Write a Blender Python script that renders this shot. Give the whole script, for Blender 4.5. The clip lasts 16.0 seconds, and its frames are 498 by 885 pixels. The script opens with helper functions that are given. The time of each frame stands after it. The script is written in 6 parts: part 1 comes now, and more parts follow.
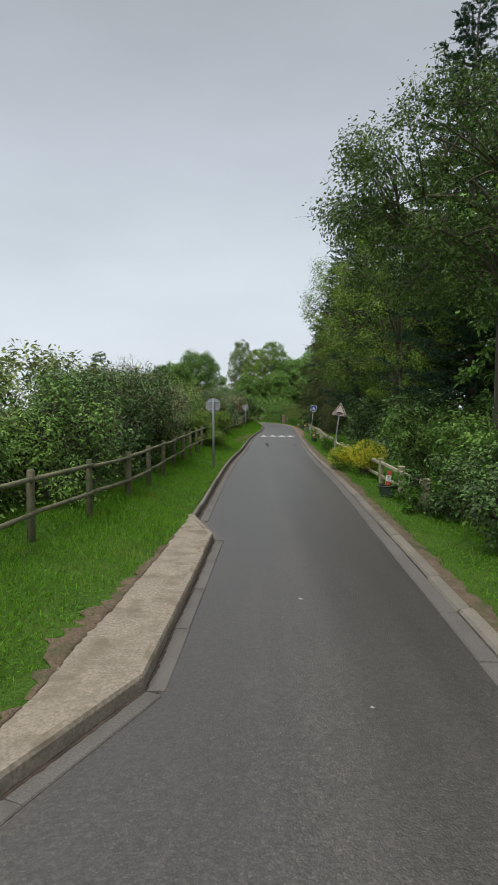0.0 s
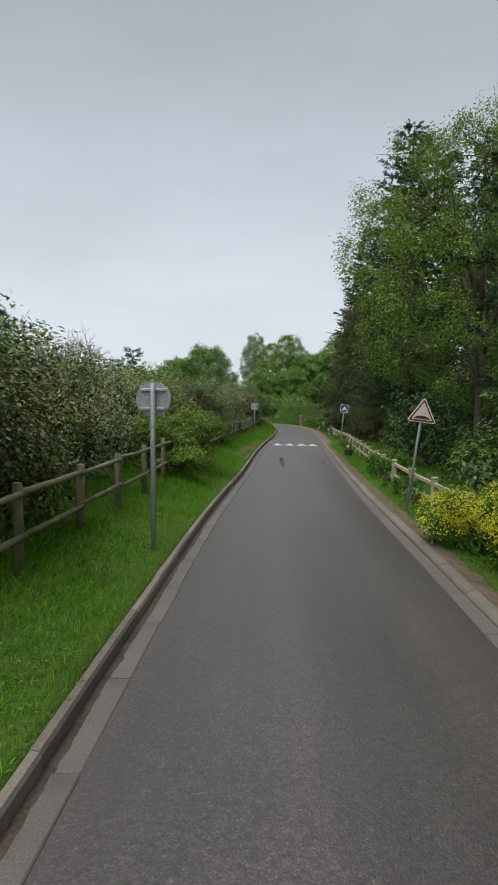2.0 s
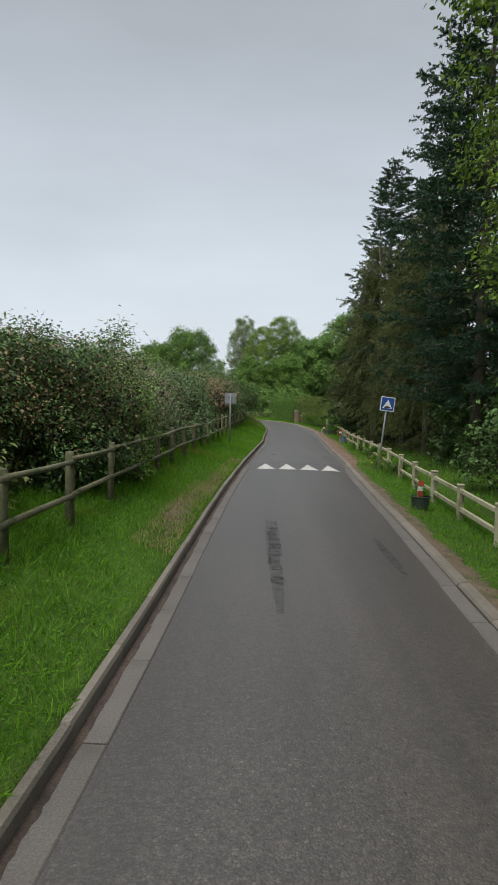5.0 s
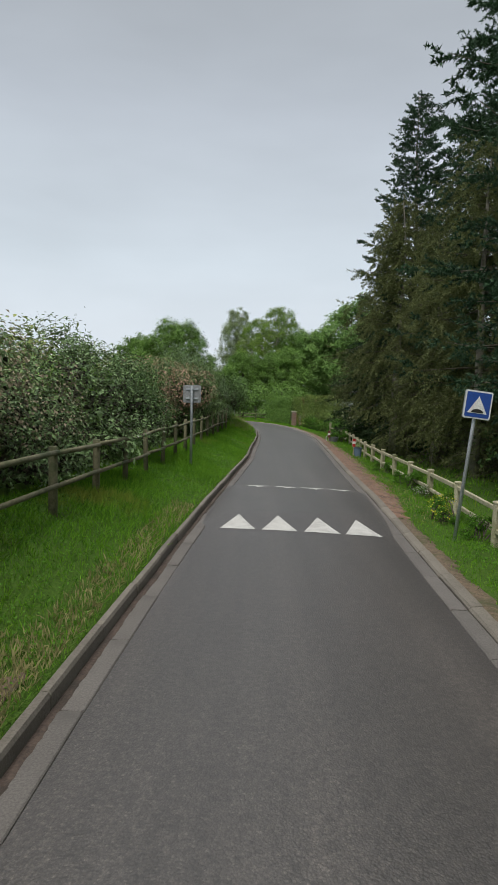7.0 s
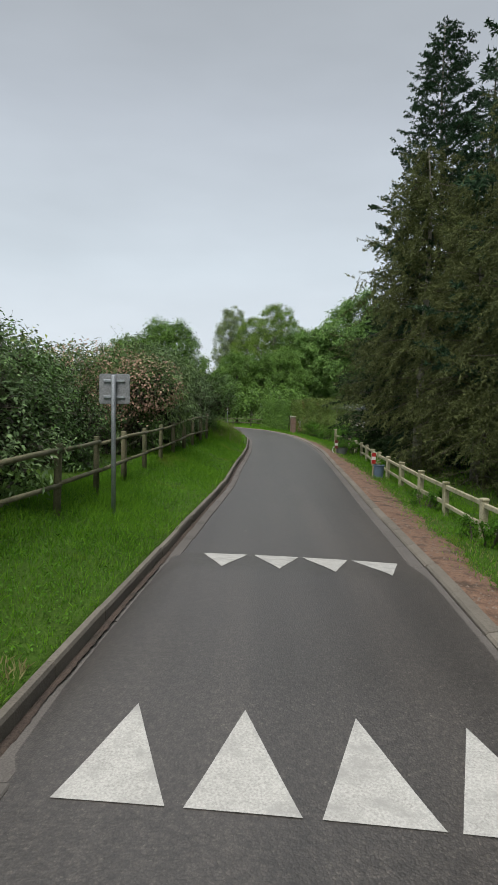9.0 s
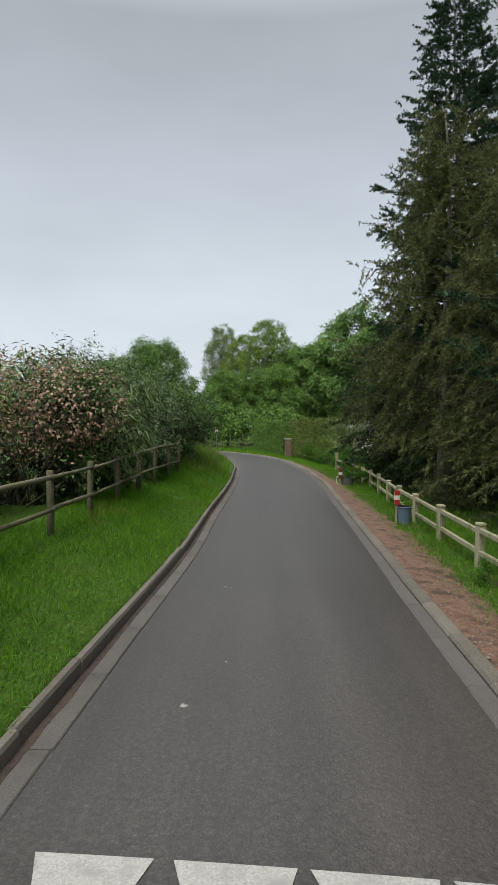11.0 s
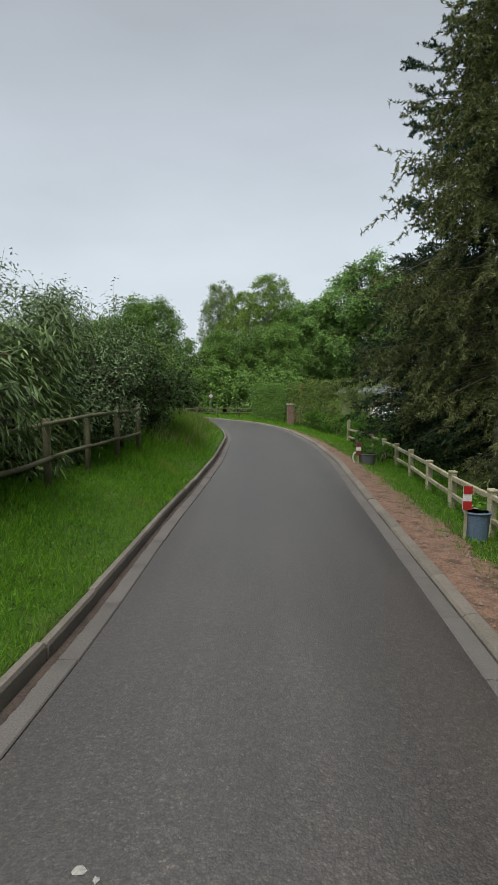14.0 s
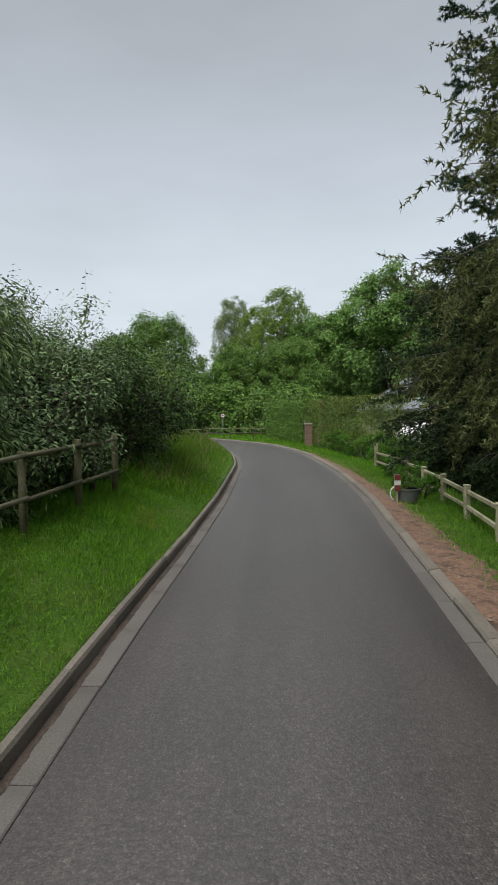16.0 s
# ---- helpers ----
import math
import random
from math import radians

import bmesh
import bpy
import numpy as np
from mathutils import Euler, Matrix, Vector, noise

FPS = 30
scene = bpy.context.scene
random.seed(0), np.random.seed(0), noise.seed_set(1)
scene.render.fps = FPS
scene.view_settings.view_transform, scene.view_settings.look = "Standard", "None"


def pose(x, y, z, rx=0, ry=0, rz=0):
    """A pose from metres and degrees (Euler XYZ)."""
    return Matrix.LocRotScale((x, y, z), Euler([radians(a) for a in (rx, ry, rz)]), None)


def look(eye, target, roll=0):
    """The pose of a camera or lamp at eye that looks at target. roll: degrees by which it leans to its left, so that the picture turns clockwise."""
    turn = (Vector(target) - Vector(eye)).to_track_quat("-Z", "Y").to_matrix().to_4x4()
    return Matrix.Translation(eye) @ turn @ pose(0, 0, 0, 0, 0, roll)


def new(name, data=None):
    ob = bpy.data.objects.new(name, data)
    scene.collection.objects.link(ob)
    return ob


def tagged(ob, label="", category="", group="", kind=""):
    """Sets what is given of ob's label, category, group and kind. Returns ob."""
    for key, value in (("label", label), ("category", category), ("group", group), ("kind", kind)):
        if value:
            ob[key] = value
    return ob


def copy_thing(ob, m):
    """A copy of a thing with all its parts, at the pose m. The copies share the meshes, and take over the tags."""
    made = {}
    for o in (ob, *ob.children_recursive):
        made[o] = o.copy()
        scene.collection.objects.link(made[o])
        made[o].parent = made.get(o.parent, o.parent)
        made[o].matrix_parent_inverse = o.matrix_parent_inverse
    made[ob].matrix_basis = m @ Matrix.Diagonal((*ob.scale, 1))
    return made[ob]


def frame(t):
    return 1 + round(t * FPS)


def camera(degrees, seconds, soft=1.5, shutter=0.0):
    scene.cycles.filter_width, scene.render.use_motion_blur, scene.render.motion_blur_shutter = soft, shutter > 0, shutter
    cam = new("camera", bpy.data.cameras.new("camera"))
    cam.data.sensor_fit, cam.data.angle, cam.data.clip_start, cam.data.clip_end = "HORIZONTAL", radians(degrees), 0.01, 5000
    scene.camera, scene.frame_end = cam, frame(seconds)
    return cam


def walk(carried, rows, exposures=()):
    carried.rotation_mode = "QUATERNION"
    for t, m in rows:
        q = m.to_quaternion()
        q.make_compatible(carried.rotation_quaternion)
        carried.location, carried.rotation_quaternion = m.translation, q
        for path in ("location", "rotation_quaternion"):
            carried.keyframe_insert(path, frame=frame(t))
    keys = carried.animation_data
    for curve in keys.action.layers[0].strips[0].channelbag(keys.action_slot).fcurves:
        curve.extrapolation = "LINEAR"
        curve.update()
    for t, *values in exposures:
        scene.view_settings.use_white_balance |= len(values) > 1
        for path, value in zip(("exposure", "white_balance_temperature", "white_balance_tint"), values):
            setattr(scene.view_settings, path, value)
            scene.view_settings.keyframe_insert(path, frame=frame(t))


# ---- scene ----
cam = camera(45.6, 16.0, soft=0.95)
PATH = [
    (0, (0.396, 2.011, 1.735), (0.388, 4.008, 1.625), 0.1),
    (0.5, (0.498, 4.445, 1.716), (0.467, 6.442, 1.603), 0.3),
    (1, (0.583, 6.847, 1.715), (0.535, 8.844, 1.615), 0.8),
    (1.5, (0.607, 9.12, 1.724), (0.548, 11.116, 1.611), 0.9),
    (2, (0.627, 11.394, 1.748), (0.57, 13.39, 1.636), 0.6),
    (2.5, (0.65, 13.704, 1.729), (0.599, 15.7, 1.611), 0.9),
    (3, (0.694, 15.871, 1.724), (0.648, 17.867, 1.606), 1.2),
    (3.5, (0.743, 18.031, 1.718), (0.698, 20.028, 1.608), 1.1),
    (3.7, (0.713, 18.842, 1.723), (0.673, 20.838, 1.606), 1.4),
    (5.8, (1.135, 27.415, 1.823), (1.117, 29.41, 1.681), 1.4),
    (6, (1.174, 28.228, 1.82), (1.161, 30.223, 1.676), 1.7),
    (6.5, (1.274, 30.134, 1.79), (1.26, 32.13, 1.65), 1.7),
    (7, (1.37, 31.877, 1.774), (1.355, 33.872, 1.636), 1.9),
    (7.5, (1.482, 33.481, 1.753), (1.462, 35.476, 1.623), 1.7),
    (8, (1.578, 34.955, 1.735), (1.556, 36.951, 1.603), 1.5),
    (8.2, (1.61, 35.495, 1.735), (1.591, 37.491, 1.607), 1.5),
    (10.3, (2.012, 40.46, 1.673), (1.999, 42.456, 1.554), 1.4),
    (10.5, (2.029, 40.868, 1.685), (2.016, 42.864, 1.568), 1.3),
    (11, (2.125, 41.851, 1.775), (2.123, 43.85, 1.726), 0.1),
    (11.1, (2.142, 42.065, 1.771), (2.134, 44.063, 1.698), 0.4),
    (11.5, (2.208, 42.819, 1.763), (2.22, 44.818, 1.686), 0.3),
    (12, (2.32, 43.74, 1.727), (2.337, 45.737, 1.613), -0.9),
    (12.5, (2.399, 44.461, 1.715), (2.423, 46.456, 1.579), -1.4),
    (13, (2.398, 45.181, 1.638), (2.416, 47.174, 1.467), 0.2),
    (13.5, (2.449, 45.858, 1.651), (2.456, 47.851, 1.486), -0.2),
    (14, (2.463, 46.516, 1.644), (2.451, 48.509, 1.481), 0.0),
    (14.5, (2.467, 47.18, 1.675), (2.445, 49.176, 1.552), -0.4),
    (15, (2.504, 47.842, 1.671), (2.462, 49.839, 1.568), -0.0),
    (15.5, (2.535, 48.581, 1.685), (2.479, 50.578, 1.583), -0.3),
    (16, (2.565, 49.393, 1.744), (2.497, 51.389, 1.64), -0.9),
]
walk(cam, [(t, look(eye, target, roll)) for t, eye, target, roll in PATH])

# ---- world, sun, exposure ----
world = bpy.data.worlds.new("overcast_sky")
scene.world = world
world.use_nodes = True
wn, wl = world.node_tree.nodes, world.node_tree.links
wn.clear()
SUN_ELEV, SUN_ROT = radians(58), radians(205)
w_sky = wn.new("ShaderNodeTexSky")
w_sky.sky_type, w_sky.sun_disc = "NISHITA", False
w_sky.sun_elevation, w_sky.sun_rotation, w_sky.dust_density = SUN_ELEV, SUN_ROT, 4.0
w_geo = wn.new("ShaderNodeTexCoord")
w_sep = wn.new("ShaderNodeSeparateXYZ")
wl.new(w_geo.outputs["Generated"], w_sep.inputs[0])
w_ramp = wn.new("ShaderNodeValToRGB")      # cloud deck by height over the horizon
els = w_ramp.color_ramp.elements
els[0].position, els[0].color = 0.0, (0.600, 0.645, 0.685, 1)
els[1].position, els[1].color = 1.0, (1.4, 1.44, 1.45, 1)
for p_, c_ in ((0.10, (0.600, 0.655, 0.709, 1)), (0.22, (0.545, 0.609, 0.666, 1)), (0.42, (0.430, 0.472, 0.526, 1)), (0.56, (0.340, 0.370, 0.405, 1)), (0.76, (1.0, 1.035, 1.05, 1))):
    e_ = els.new(p_)
    e_.color = c_
wl.new(w_sep.outputs["Z"], w_ramp.inputs[0])
w_map = wn.new("ShaderNodeMapping")
w_map.inputs["Scale"].default_value = (1.0, 1.0, 3.2)
wl.new(w_geo.outputs["Generated"], w_map.inputs[0])
w_noise = wn.new("ShaderNodeTexNoise")
w_noise.inputs["Scale"].default_value, w_noise.inputs["Detail"].default_value = 2.2, 4.0
wl.new(w_map.outputs[0], w_noise.inputs["Vector"])
w_rng = wn.new("ShaderNodeMapRange")
w_rng.inputs["From Min"].default_value, w_rng.inputs["From Max"].default_value = 0.3, 0.7
w_rng.inputs["To Min"].default_value, w_rng.inputs["To Max"].default_value = 0.93, 1.07
wl.new(w_noise.outputs[0], w_rng.inputs[0])
w_mul = wn.new("ShaderNodeVectorMath")
w_mul.operation = "SCALE"
wl.new(w_ramp.outputs[0], w_mul.inputs[0])
wl.new(w_rng.outputs[0], w_mul.inputs["Scale"])
w_deck = wn.new("ShaderNodeBackground")
w_deck.inputs["Strength"].default_value = 1.24
wl.new(w_mul.outputs[0], w_deck.inputs["Color"])
w_blue = wn.new("ShaderNodeBackground")
w_blue.inputs["Strength"].default_value = 0.05
wl.new(w_sky.outputs[0], w_blue.inputs["Color"])
w_mix = wn.new("ShaderNodeMixShader")
w_mix.inputs[0].default_value = 0.94
wl.new(w_blue.outputs[0], w_mix.inputs[1])
wl.new(w_deck.outputs[0], w_mix.inputs[2])
w_out = wn.new("ShaderNodeOutputWorld")
wl.new(w_mix.outputs[0], w_out.inputs[0])
sun_data = bpy.data.lights.new("sun", "SUN")
sun_data.energy, sun_data.angle, sun_data.color = 2.3, radians(30), (1.0, 0.955, 0.88)
sun = new("sun", sun_data)
sun.matrix_world = look((0, 0, 40), (0 - 40 * math.sin(SUN_ROT) / math.tan(SUN_ELEV), -40 * math.cos(SUN_ROT) / math.tan(SUN_ELEV), 0))

# ---- materials ----
def material(name, rough=0.8, metal=0.0):
    m = bpy.data.materials.new(name)
    m.use_nodes = True
    b = m.node_tree.nodes["Principled BSDF"]
    b.inputs["Roughness"].default_value, b.inputs["Metallic"].default_value = rough, metal
    return m, m.node_tree.nodes, m.node_tree.links, b


def noise_node(n, l, scale, detail=4.0, rough=0.6, stretch=None):
    c = n.new("ShaderNodeTexCoord")
    t = n.new("ShaderNodeTexNoise")
    t.inputs["Scale"].default_value, t.inputs["Detail"].default_value, t.inputs["Roughness"].default_value = scale, detail, rough
    if stretch:
        k = n.new("ShaderNodeMapping")
        k.inputs["Scale"].default_value = stretch
        l.new(c.outputs["Object"], k.inputs[0])
        l.new(k.outputs[0], t.inputs["Vector"])
    else:
        l.new(c.outputs["Object"], t.inputs["Vector"])
    return t.outputs[0]


def ramp(n, l, src, stops):
    r = n.new("ShaderNodeValToRGB")
    e = r.color_ramp.elements
    e[0].position, e[0].color = stops[0][0], (*stops[0][1], 1)
    e[1].position, e[1].color = stops[-1][0], (*stops[-1][1], 1)
    for p, c in stops[1:-1]:
        e.new(p).color = (*c, 1)
    l.new(src, r.inputs[0])
    return r.outputs[0]


def mix(n, l, fac, a, b, mode="MIX"):
    x = n.new("ShaderNodeMix")
    x.data_type, x.blend_type = "RGBA", mode
    for src, sock in ((fac, x.inputs[0]), (a, x.inputs[6]), (b, x.inputs[7])):
        if isinstance(src, (int, float)):
            sock.default_value = src
        elif isinstance(src, tuple):
            sock.default_value = (*src, 1)
        else:
            l.new(src, sock)
    return x.outputs[2]


def bump(n, l, b, src, strength, dist):
    k = n.new("ShaderNodeBump")
    k.inputs["Strength"].default_value, k.inputs["Distance"].default_value = strength, dist
    l.new(src, k.inputs["Height"])
    l.new(k.outputs[0], b.inputs["Normal"])


def surface(name, dark, light, scale=3.0, fine=60.0, rough=0.85, relief=0.004, metal=0.0, stain=None, stain_scale=0.7, rand=0.0):
    """Two scales of colour variation, optional stains, fine relief."""
    m, n, l, b = material(name, rough, metal)
    base = ramp(n, l, noise_node(n, l, scale), ((0.3, dark), (0.7, light)))
    grain = noise_node(n, l, fine, 3.0)
    col = mix(n, l, 0.45, base, ramp(n, l, grain, ((0.3, tuple(0.45 * c for c in dark)), (0.68, tuple(min(1, 1.25 * c) for c in light)))))
    if stain:
        col = mix(n, l, ramp(n, l, noise_node(n, l, stain_scale, 6.0), ((0.5, (0, 0, 0)), (0.66, (1, 1, 1)))), col, stain)
    if rand:
        o = n.new("ShaderNodeObjectInfo")
        col = mix(n, l, rand, col, ramp(n, l, o.outputs["Random"], ((0.0, tuple(0.5 * c for c in dark)), (1.0, tuple(min(1, 1.3 * c) for c in light)))))
    l.new(col, b.inputs["Base Color"])
    bump(n, l, b, grain, 0.6, relief)
    return m


def leaf_material(name, dark, light, glow=0.3, rough=0.5, patch=None, patch_scale=0.6, patch_at=0.55, gloss=0.2):
    """Leaves: each one takes its own tint; light comes through."""
    m, n, l, b = material(name, rough)
    g = n.new("ShaderNodeNewGeometry")
    col = ramp(n, l, g.outputs["Random Per Island"], ((0.0, dark), (0.55, tuple((a + c) / 2 for a, c in zip(dark, light))), (1.0, light)))
    big = noise_node(n, l, 0.45, 2.0)
    col = mix(n, l, ramp(n, l, big, ((0.4, (0.0, 0.0, 0.0)), (0.65, (0.4, 0.4, 0.4)))), col, light)
    if patch:
        col = mix(n, l, ramp(n, l, noise_node(n, l, patch_scale, 3.0), ((patch_at, (0, 0, 0)), (patch_at + 0.1, (1, 1, 1)))), col, patch)
    l.new(col, b.inputs["Base Color"])
    b.inputs["Specular IOR Level"].default_value = gloss
    tr = n.new("ShaderNodeBsdfTranslucent")
    l.new(col, tr.inputs["Color"])
    ms = n.new("ShaderNodeMixShader")
    ms.inputs[0].default_value = glow
    l.new(b.outputs[0], ms.inputs[1])
    l.new(tr.outputs[0], ms.inputs[2])
    l.new(ms.outputs[0], n["Material Output"].inputs[0])
    return m


def asphalt_material():
    """Coarse surface dressing: stones of many greys in dark binder, worn tracks, patches of finer binder, oily stains."""
    m, n, l, b = material("worn_asphalt", 0.46)
    b.inputs["Specular IOR Level"].default_value = 0.75
    broad = ramp(n, l, noise_node(n, l, 0.9, 5.0, 0.6, (1.3, 0.10, 1.0)), ((0.3, (0.046, 0.0425, 0.041)), (0.7, (0.072, 0.067, 0.0645))))
    c = n.new("ShaderNodeTexCoord")
    warp = n.new("ShaderNodeTexNoise")
    warp.inputs["Scale"].default_value, warp.inputs["Detail"].default_value = 35.0, 2.0
    l.new(c.outputs["Object"], warp.inputs["Vector"])
    add = n.new("ShaderNodeVectorMath")
    add.operation = "MULTIPLY_ADD"
    add.inputs[1].default_value = (0.012, 0.012, 0.012)
    l.new(warp.outputs["Color"], add.inputs[0])
    l.new(c.outputs["Object"], add.inputs[2])
    heights, chips = None, None
    for scale in (82.0, 150.0):
        stones = n.new("ShaderNodeTexVoronoi")
        stones.inputs["Scale"].default_value = scale
        l.new(add.outputs[0], stones.inputs["Vector"])
        tone = ramp(n, l, stones.outputs["Color"], ((0.12, (0.022, 0.020, 0.019)), (0.5, (0.075, 0.068, 0.064)), (0.8, (0.112, 0.103, 0.097)), (0.97, (0.25, 0.235, 0.21))))
        gap = ramp(n, l, stones.outputs["Distance"], ((0.30, (1, 1, 1)), (0.62, (0.42, 0.42, 0.42))))
        tone = mix(n, l, 1.0, tone, gap, "MULTIPLY")
        chips = tone if chips is None else mix(n, l, 0.45, chips, tone)
        heights = stones.outputs["Distance"] if heights is None else heights
    coarse = ramp(n, l, noise_node(n, l, 0.35, 4.0, 0.6, (1.0, 0.3, 1.0)), ((0.4, (0.35, 0.35, 0.35)), (0.6, (0.72, 0.72, 0.72))))
    col = mix(n, l, coarse, broad, mix(n, l, 1.0, chips, (1.02, 1.02, 1.02), "MULTIPLY"))
    tracks = ramp(n, l, noise_node(n, l, 1.0, 3.0, 0.5, (1.9, 0.018, 1.0)), ((0.36, (0.76, 0.755, 0.755)), (0.52, (0.93, 0.93, 0.93)), (0.66, (1.13, 1.12, 1.11))))
    col = mix(n, l, 1.0, col, tracks, "MULTIPLY")
    worn = ramp(n, l, noise_node(n, l, 0.55, 4.0, 0.65, (1.0, 0.35, 1.0)), ((0.35, (0.86, 0.86, 0.86)), (0.65, (1.12, 1.11, 1.10))))
    col = mix(n, l, 1.0, col, worn, "MULTIPLY")
    col = mix(n, l, 1.0, col, (1.06, 1.01, 0.97), "MULTIPLY")
    mottle = ramp(n, l, noise_node(n, l, 34.0, 3.0, 0.7), ((0.34, (0.66, 0.66, 0.66)), (0.52, (1.0, 1.0, 1.0)), (0.68, (1.42, 1.41, 1.39))))
    col = mix(n, l, 1.0, col, mottle, "MULTIPLY")
    specks = ramp(n, l, noise_node(n, l, 24.0, 2.0), ((0.66, (0, 0, 0)), (0.76, (1, 1, 1))))
    col = mix(n, l, mix(n, l, 0.3, (0.0, 0.0, 0.0), specks), col, (0.04, 0.038, 0.036))
    l.new(col, b.inputs["Base Color"])
    bump(n, l, b, heights, 0.32, -0.005)
    return m


def verge_material():
    """Soil and thatch under the grass."""
    m, n, l, b = material("verge_turf", 0.95)
    col = ramp(n, l, noise_node(n, l, 1.3, 5.0), ((0.3, (0.040, 0.095, 0.010)), (0.55, (0.066, 0.150, 0.016)), (0.75, (0.10, 0.135, 0.032))))
    fine = noise_node(n, l, 45.0, 3.0)
    col = mix(n, l, 0.5, col, ramp(n, l, fine, ((0.35, (0.015, 0.028, 0.008)), (0.7, (0.10, 0.15, 0.03)))))
    l.new(col, b.inputs["Base Color"])
    b.inputs["Specular IOR Level"].default_value = 0.1
    bump(n, l, b, fine, 0.8, 0.03)
    return m


def plain(name, colour, rough=0.5, metal=0.0):
    return surface(name, tuple(0.85 * c for c in colour), tuple(min(1, 1.06 * c) for c in colour), 6.0, 90.0, rough, 0.001, metal)


ASPHALT = asphalt_material()
TURF = verge_material()
CONCRETE = surface("kerb_concrete", (0.10, 0.088, 0.072), (0.205, 0.183, 0.153), 4.0, 70.0, 0.9, 0.004, stain=(0.115, 0.105, 0.085), stain_scale=2.2, rand=0.25)
GUTTER = surface("gutter_concrete", (0.085, 0.077, 0.071), (0.142, 0.129, 0.119), 3.0, 80.0, 0.9, 0.004, stain=(0.066, 0.061, 0.056), stain_scale=1.5, rand=0.12)
PAD = surface("pad_concrete", (0.17, 0.142, 0.108), (0.30, 0.255, 0.20), 5.0, 45.0, 0.95, 0.012, stain=(0.15, 0.122, 0.088), stain_scale=3.2)
DIRT = surface("bare_earth", (0.062, 0.046, 0.028), (0.165, 0.118, 0.076), 9.0, 45.0, 0.98, 0.03, stain=(0.055, 0.062, 0.022), stain_scale=3.5)
RED_EARTH = surface("red_gravelly_earth", (0.085, 0.049, 0.033), (0.285, 0.170, 0.115), 11.0, 42.0, 0.98, 0.06, stain=(0.075, 0.05, 0.034), stain_scale=4.5)
SILT = surface("gutter_silt", (0.030, 0.022, 0.018), (0.085, 0.060, 0.047), 6.0, 50.0, 0.97, 0.012, stain=(0.03, 0.024, 0.018), stain_scale=4.0)
MARKING = surface("road_paint", (0.37, 0.362, 0.345), (0.50, 0.492, 0.47), 5.0, 85.0, 0.7, 0.003, stain=(0.33, 0.323, 0.31), stain_scale=7.0)
def smear_material():
    """Rubber rubbed thinly into the stones: patchy, the asphalt shows through."""
    m, n, l, b = material("thin_rubber_smear", 0.75)
    b.inputs["Base Color"].default_value = (0.016, 0.015, 0.015, 1)
    tr = n.new("ShaderNodeBsdfTransparent")
    ms = n.new("ShaderNodeMixShader")
    l.new(ramp(n, l, noise_node(n, l, 9.0, 5.0, 0.7), ((0.36, (0.03, 0.03, 0.03)), (0.66, (0.36, 0.36, 0.36)))), ms.inputs[0])
    l.new(tr.outputs[0], ms.inputs[1])
    l.new(b.outputs[0], ms.inputs[2])
    l.new(ms.outputs[0], n["Material Output"].inputs[0])
    return m


SMEAR = smear_material()
DROPPING = plain("dried_gum", (0.33, 0.325, 0.30), 0.9)
WOOD_OLD = surface("weathered_green_wood", (0.085, 0.082, 0.045), (0.19, 0.175, 0.105), 5.0, 45.0, 0.9, 0.005, stain=(0.055, 0.072, 0.028), stain_scale=3.0, rand=0.15)
WOOD_PALE = surface("lichened_pale_wood", (0.27, 0.25, 0.155), (0.47, 0.44, 0.31), 5.0, 45.0, 0.9, 0.005, stain=(0.17, 0.18, 0.07), stain_scale=3.0, rand=0.18)
STEEL = surface("galvanised_steel", (0.30, 0.33, 0.36), (0.45, 0.48, 0.51), 12.0, 80.0, 0.5, 0.0006, 0.55)
SIGN_GREY = surface("grey_sign_back", (0.25, 0.26, 0.27), (0.33, 0.34, 0.35), 3.0, 50.0, 0.5, 0.0004, 0.3)
WHITE = plain("white_sheeting", (0.72, 0.72, 0.71), 0.45)
RED = plain("red_sheeting", (0.42, 0.025, 0.022), 0.45)
DARK_RED = plain("faded_dark_red_sheeting", (0.16, 0.035, 0.03), 0.5)
BLACK = plain("black_sheeting", (0.025, 0.025, 0.025), 0.5)
CREAM = plain("pinkish_white_sheeting", (0.55, 0.49, 0.45), 0.45)
BLUE = plain("blue_sheeting", (0.025, 0.075, 0.32), 0.4)
PLASTIC_BLUE = surface("blue_grey_plastic", (0.085, 0.13, 0.19), (0.13, 0.19, 0.27), 3.0, 60.0, 0.5, 0.001)
PLASTIC_DARK = surface("dark_green_plastic", (0.022, 0.035, 0.026), (0.045, 0.062, 0.048), 4.0, 60.0, 0.55, 0.001)
PLASTIC_GREY = surface("grey_plastic", (0.10, 0.11, 0.11), (0.16, 0.17, 0.17), 4.0, 60.0, 0.55, 0.001)
ORANGE = plain("faded_red_orange_paint", (0.42, 0.075, 0.035), 0.6)
BARK = surface("grey_brown_bark", (0.055, 0.045, 0.034), (0.14, 0.118, 0.09), 3.0, 22.0, 0.95, 0.03, stain=(0.06, 0.07, 0.035), stain_scale=0.9)
BARK_PALE = surface("pale_bark", (0.17, 0.155, 0.125), (0.32, 0.30, 0.25), 3.0, 22.0, 0.95, 0.02, stain=(0.08, 0.08, 0.05), stain_scale=0.9)
TWIG = surface("dead_twig", (0.10, 0.075, 0.05), (0.20, 0.16, 0.11), 3.0, 30.0, 0.95, 0.005)
BRICK = surface("old_red_brick", (0.20, 0.12, 0.095), (0.30, 0.20, 0.165), 6.0, 60.0, 0.9, 0.004, rand=0.3)
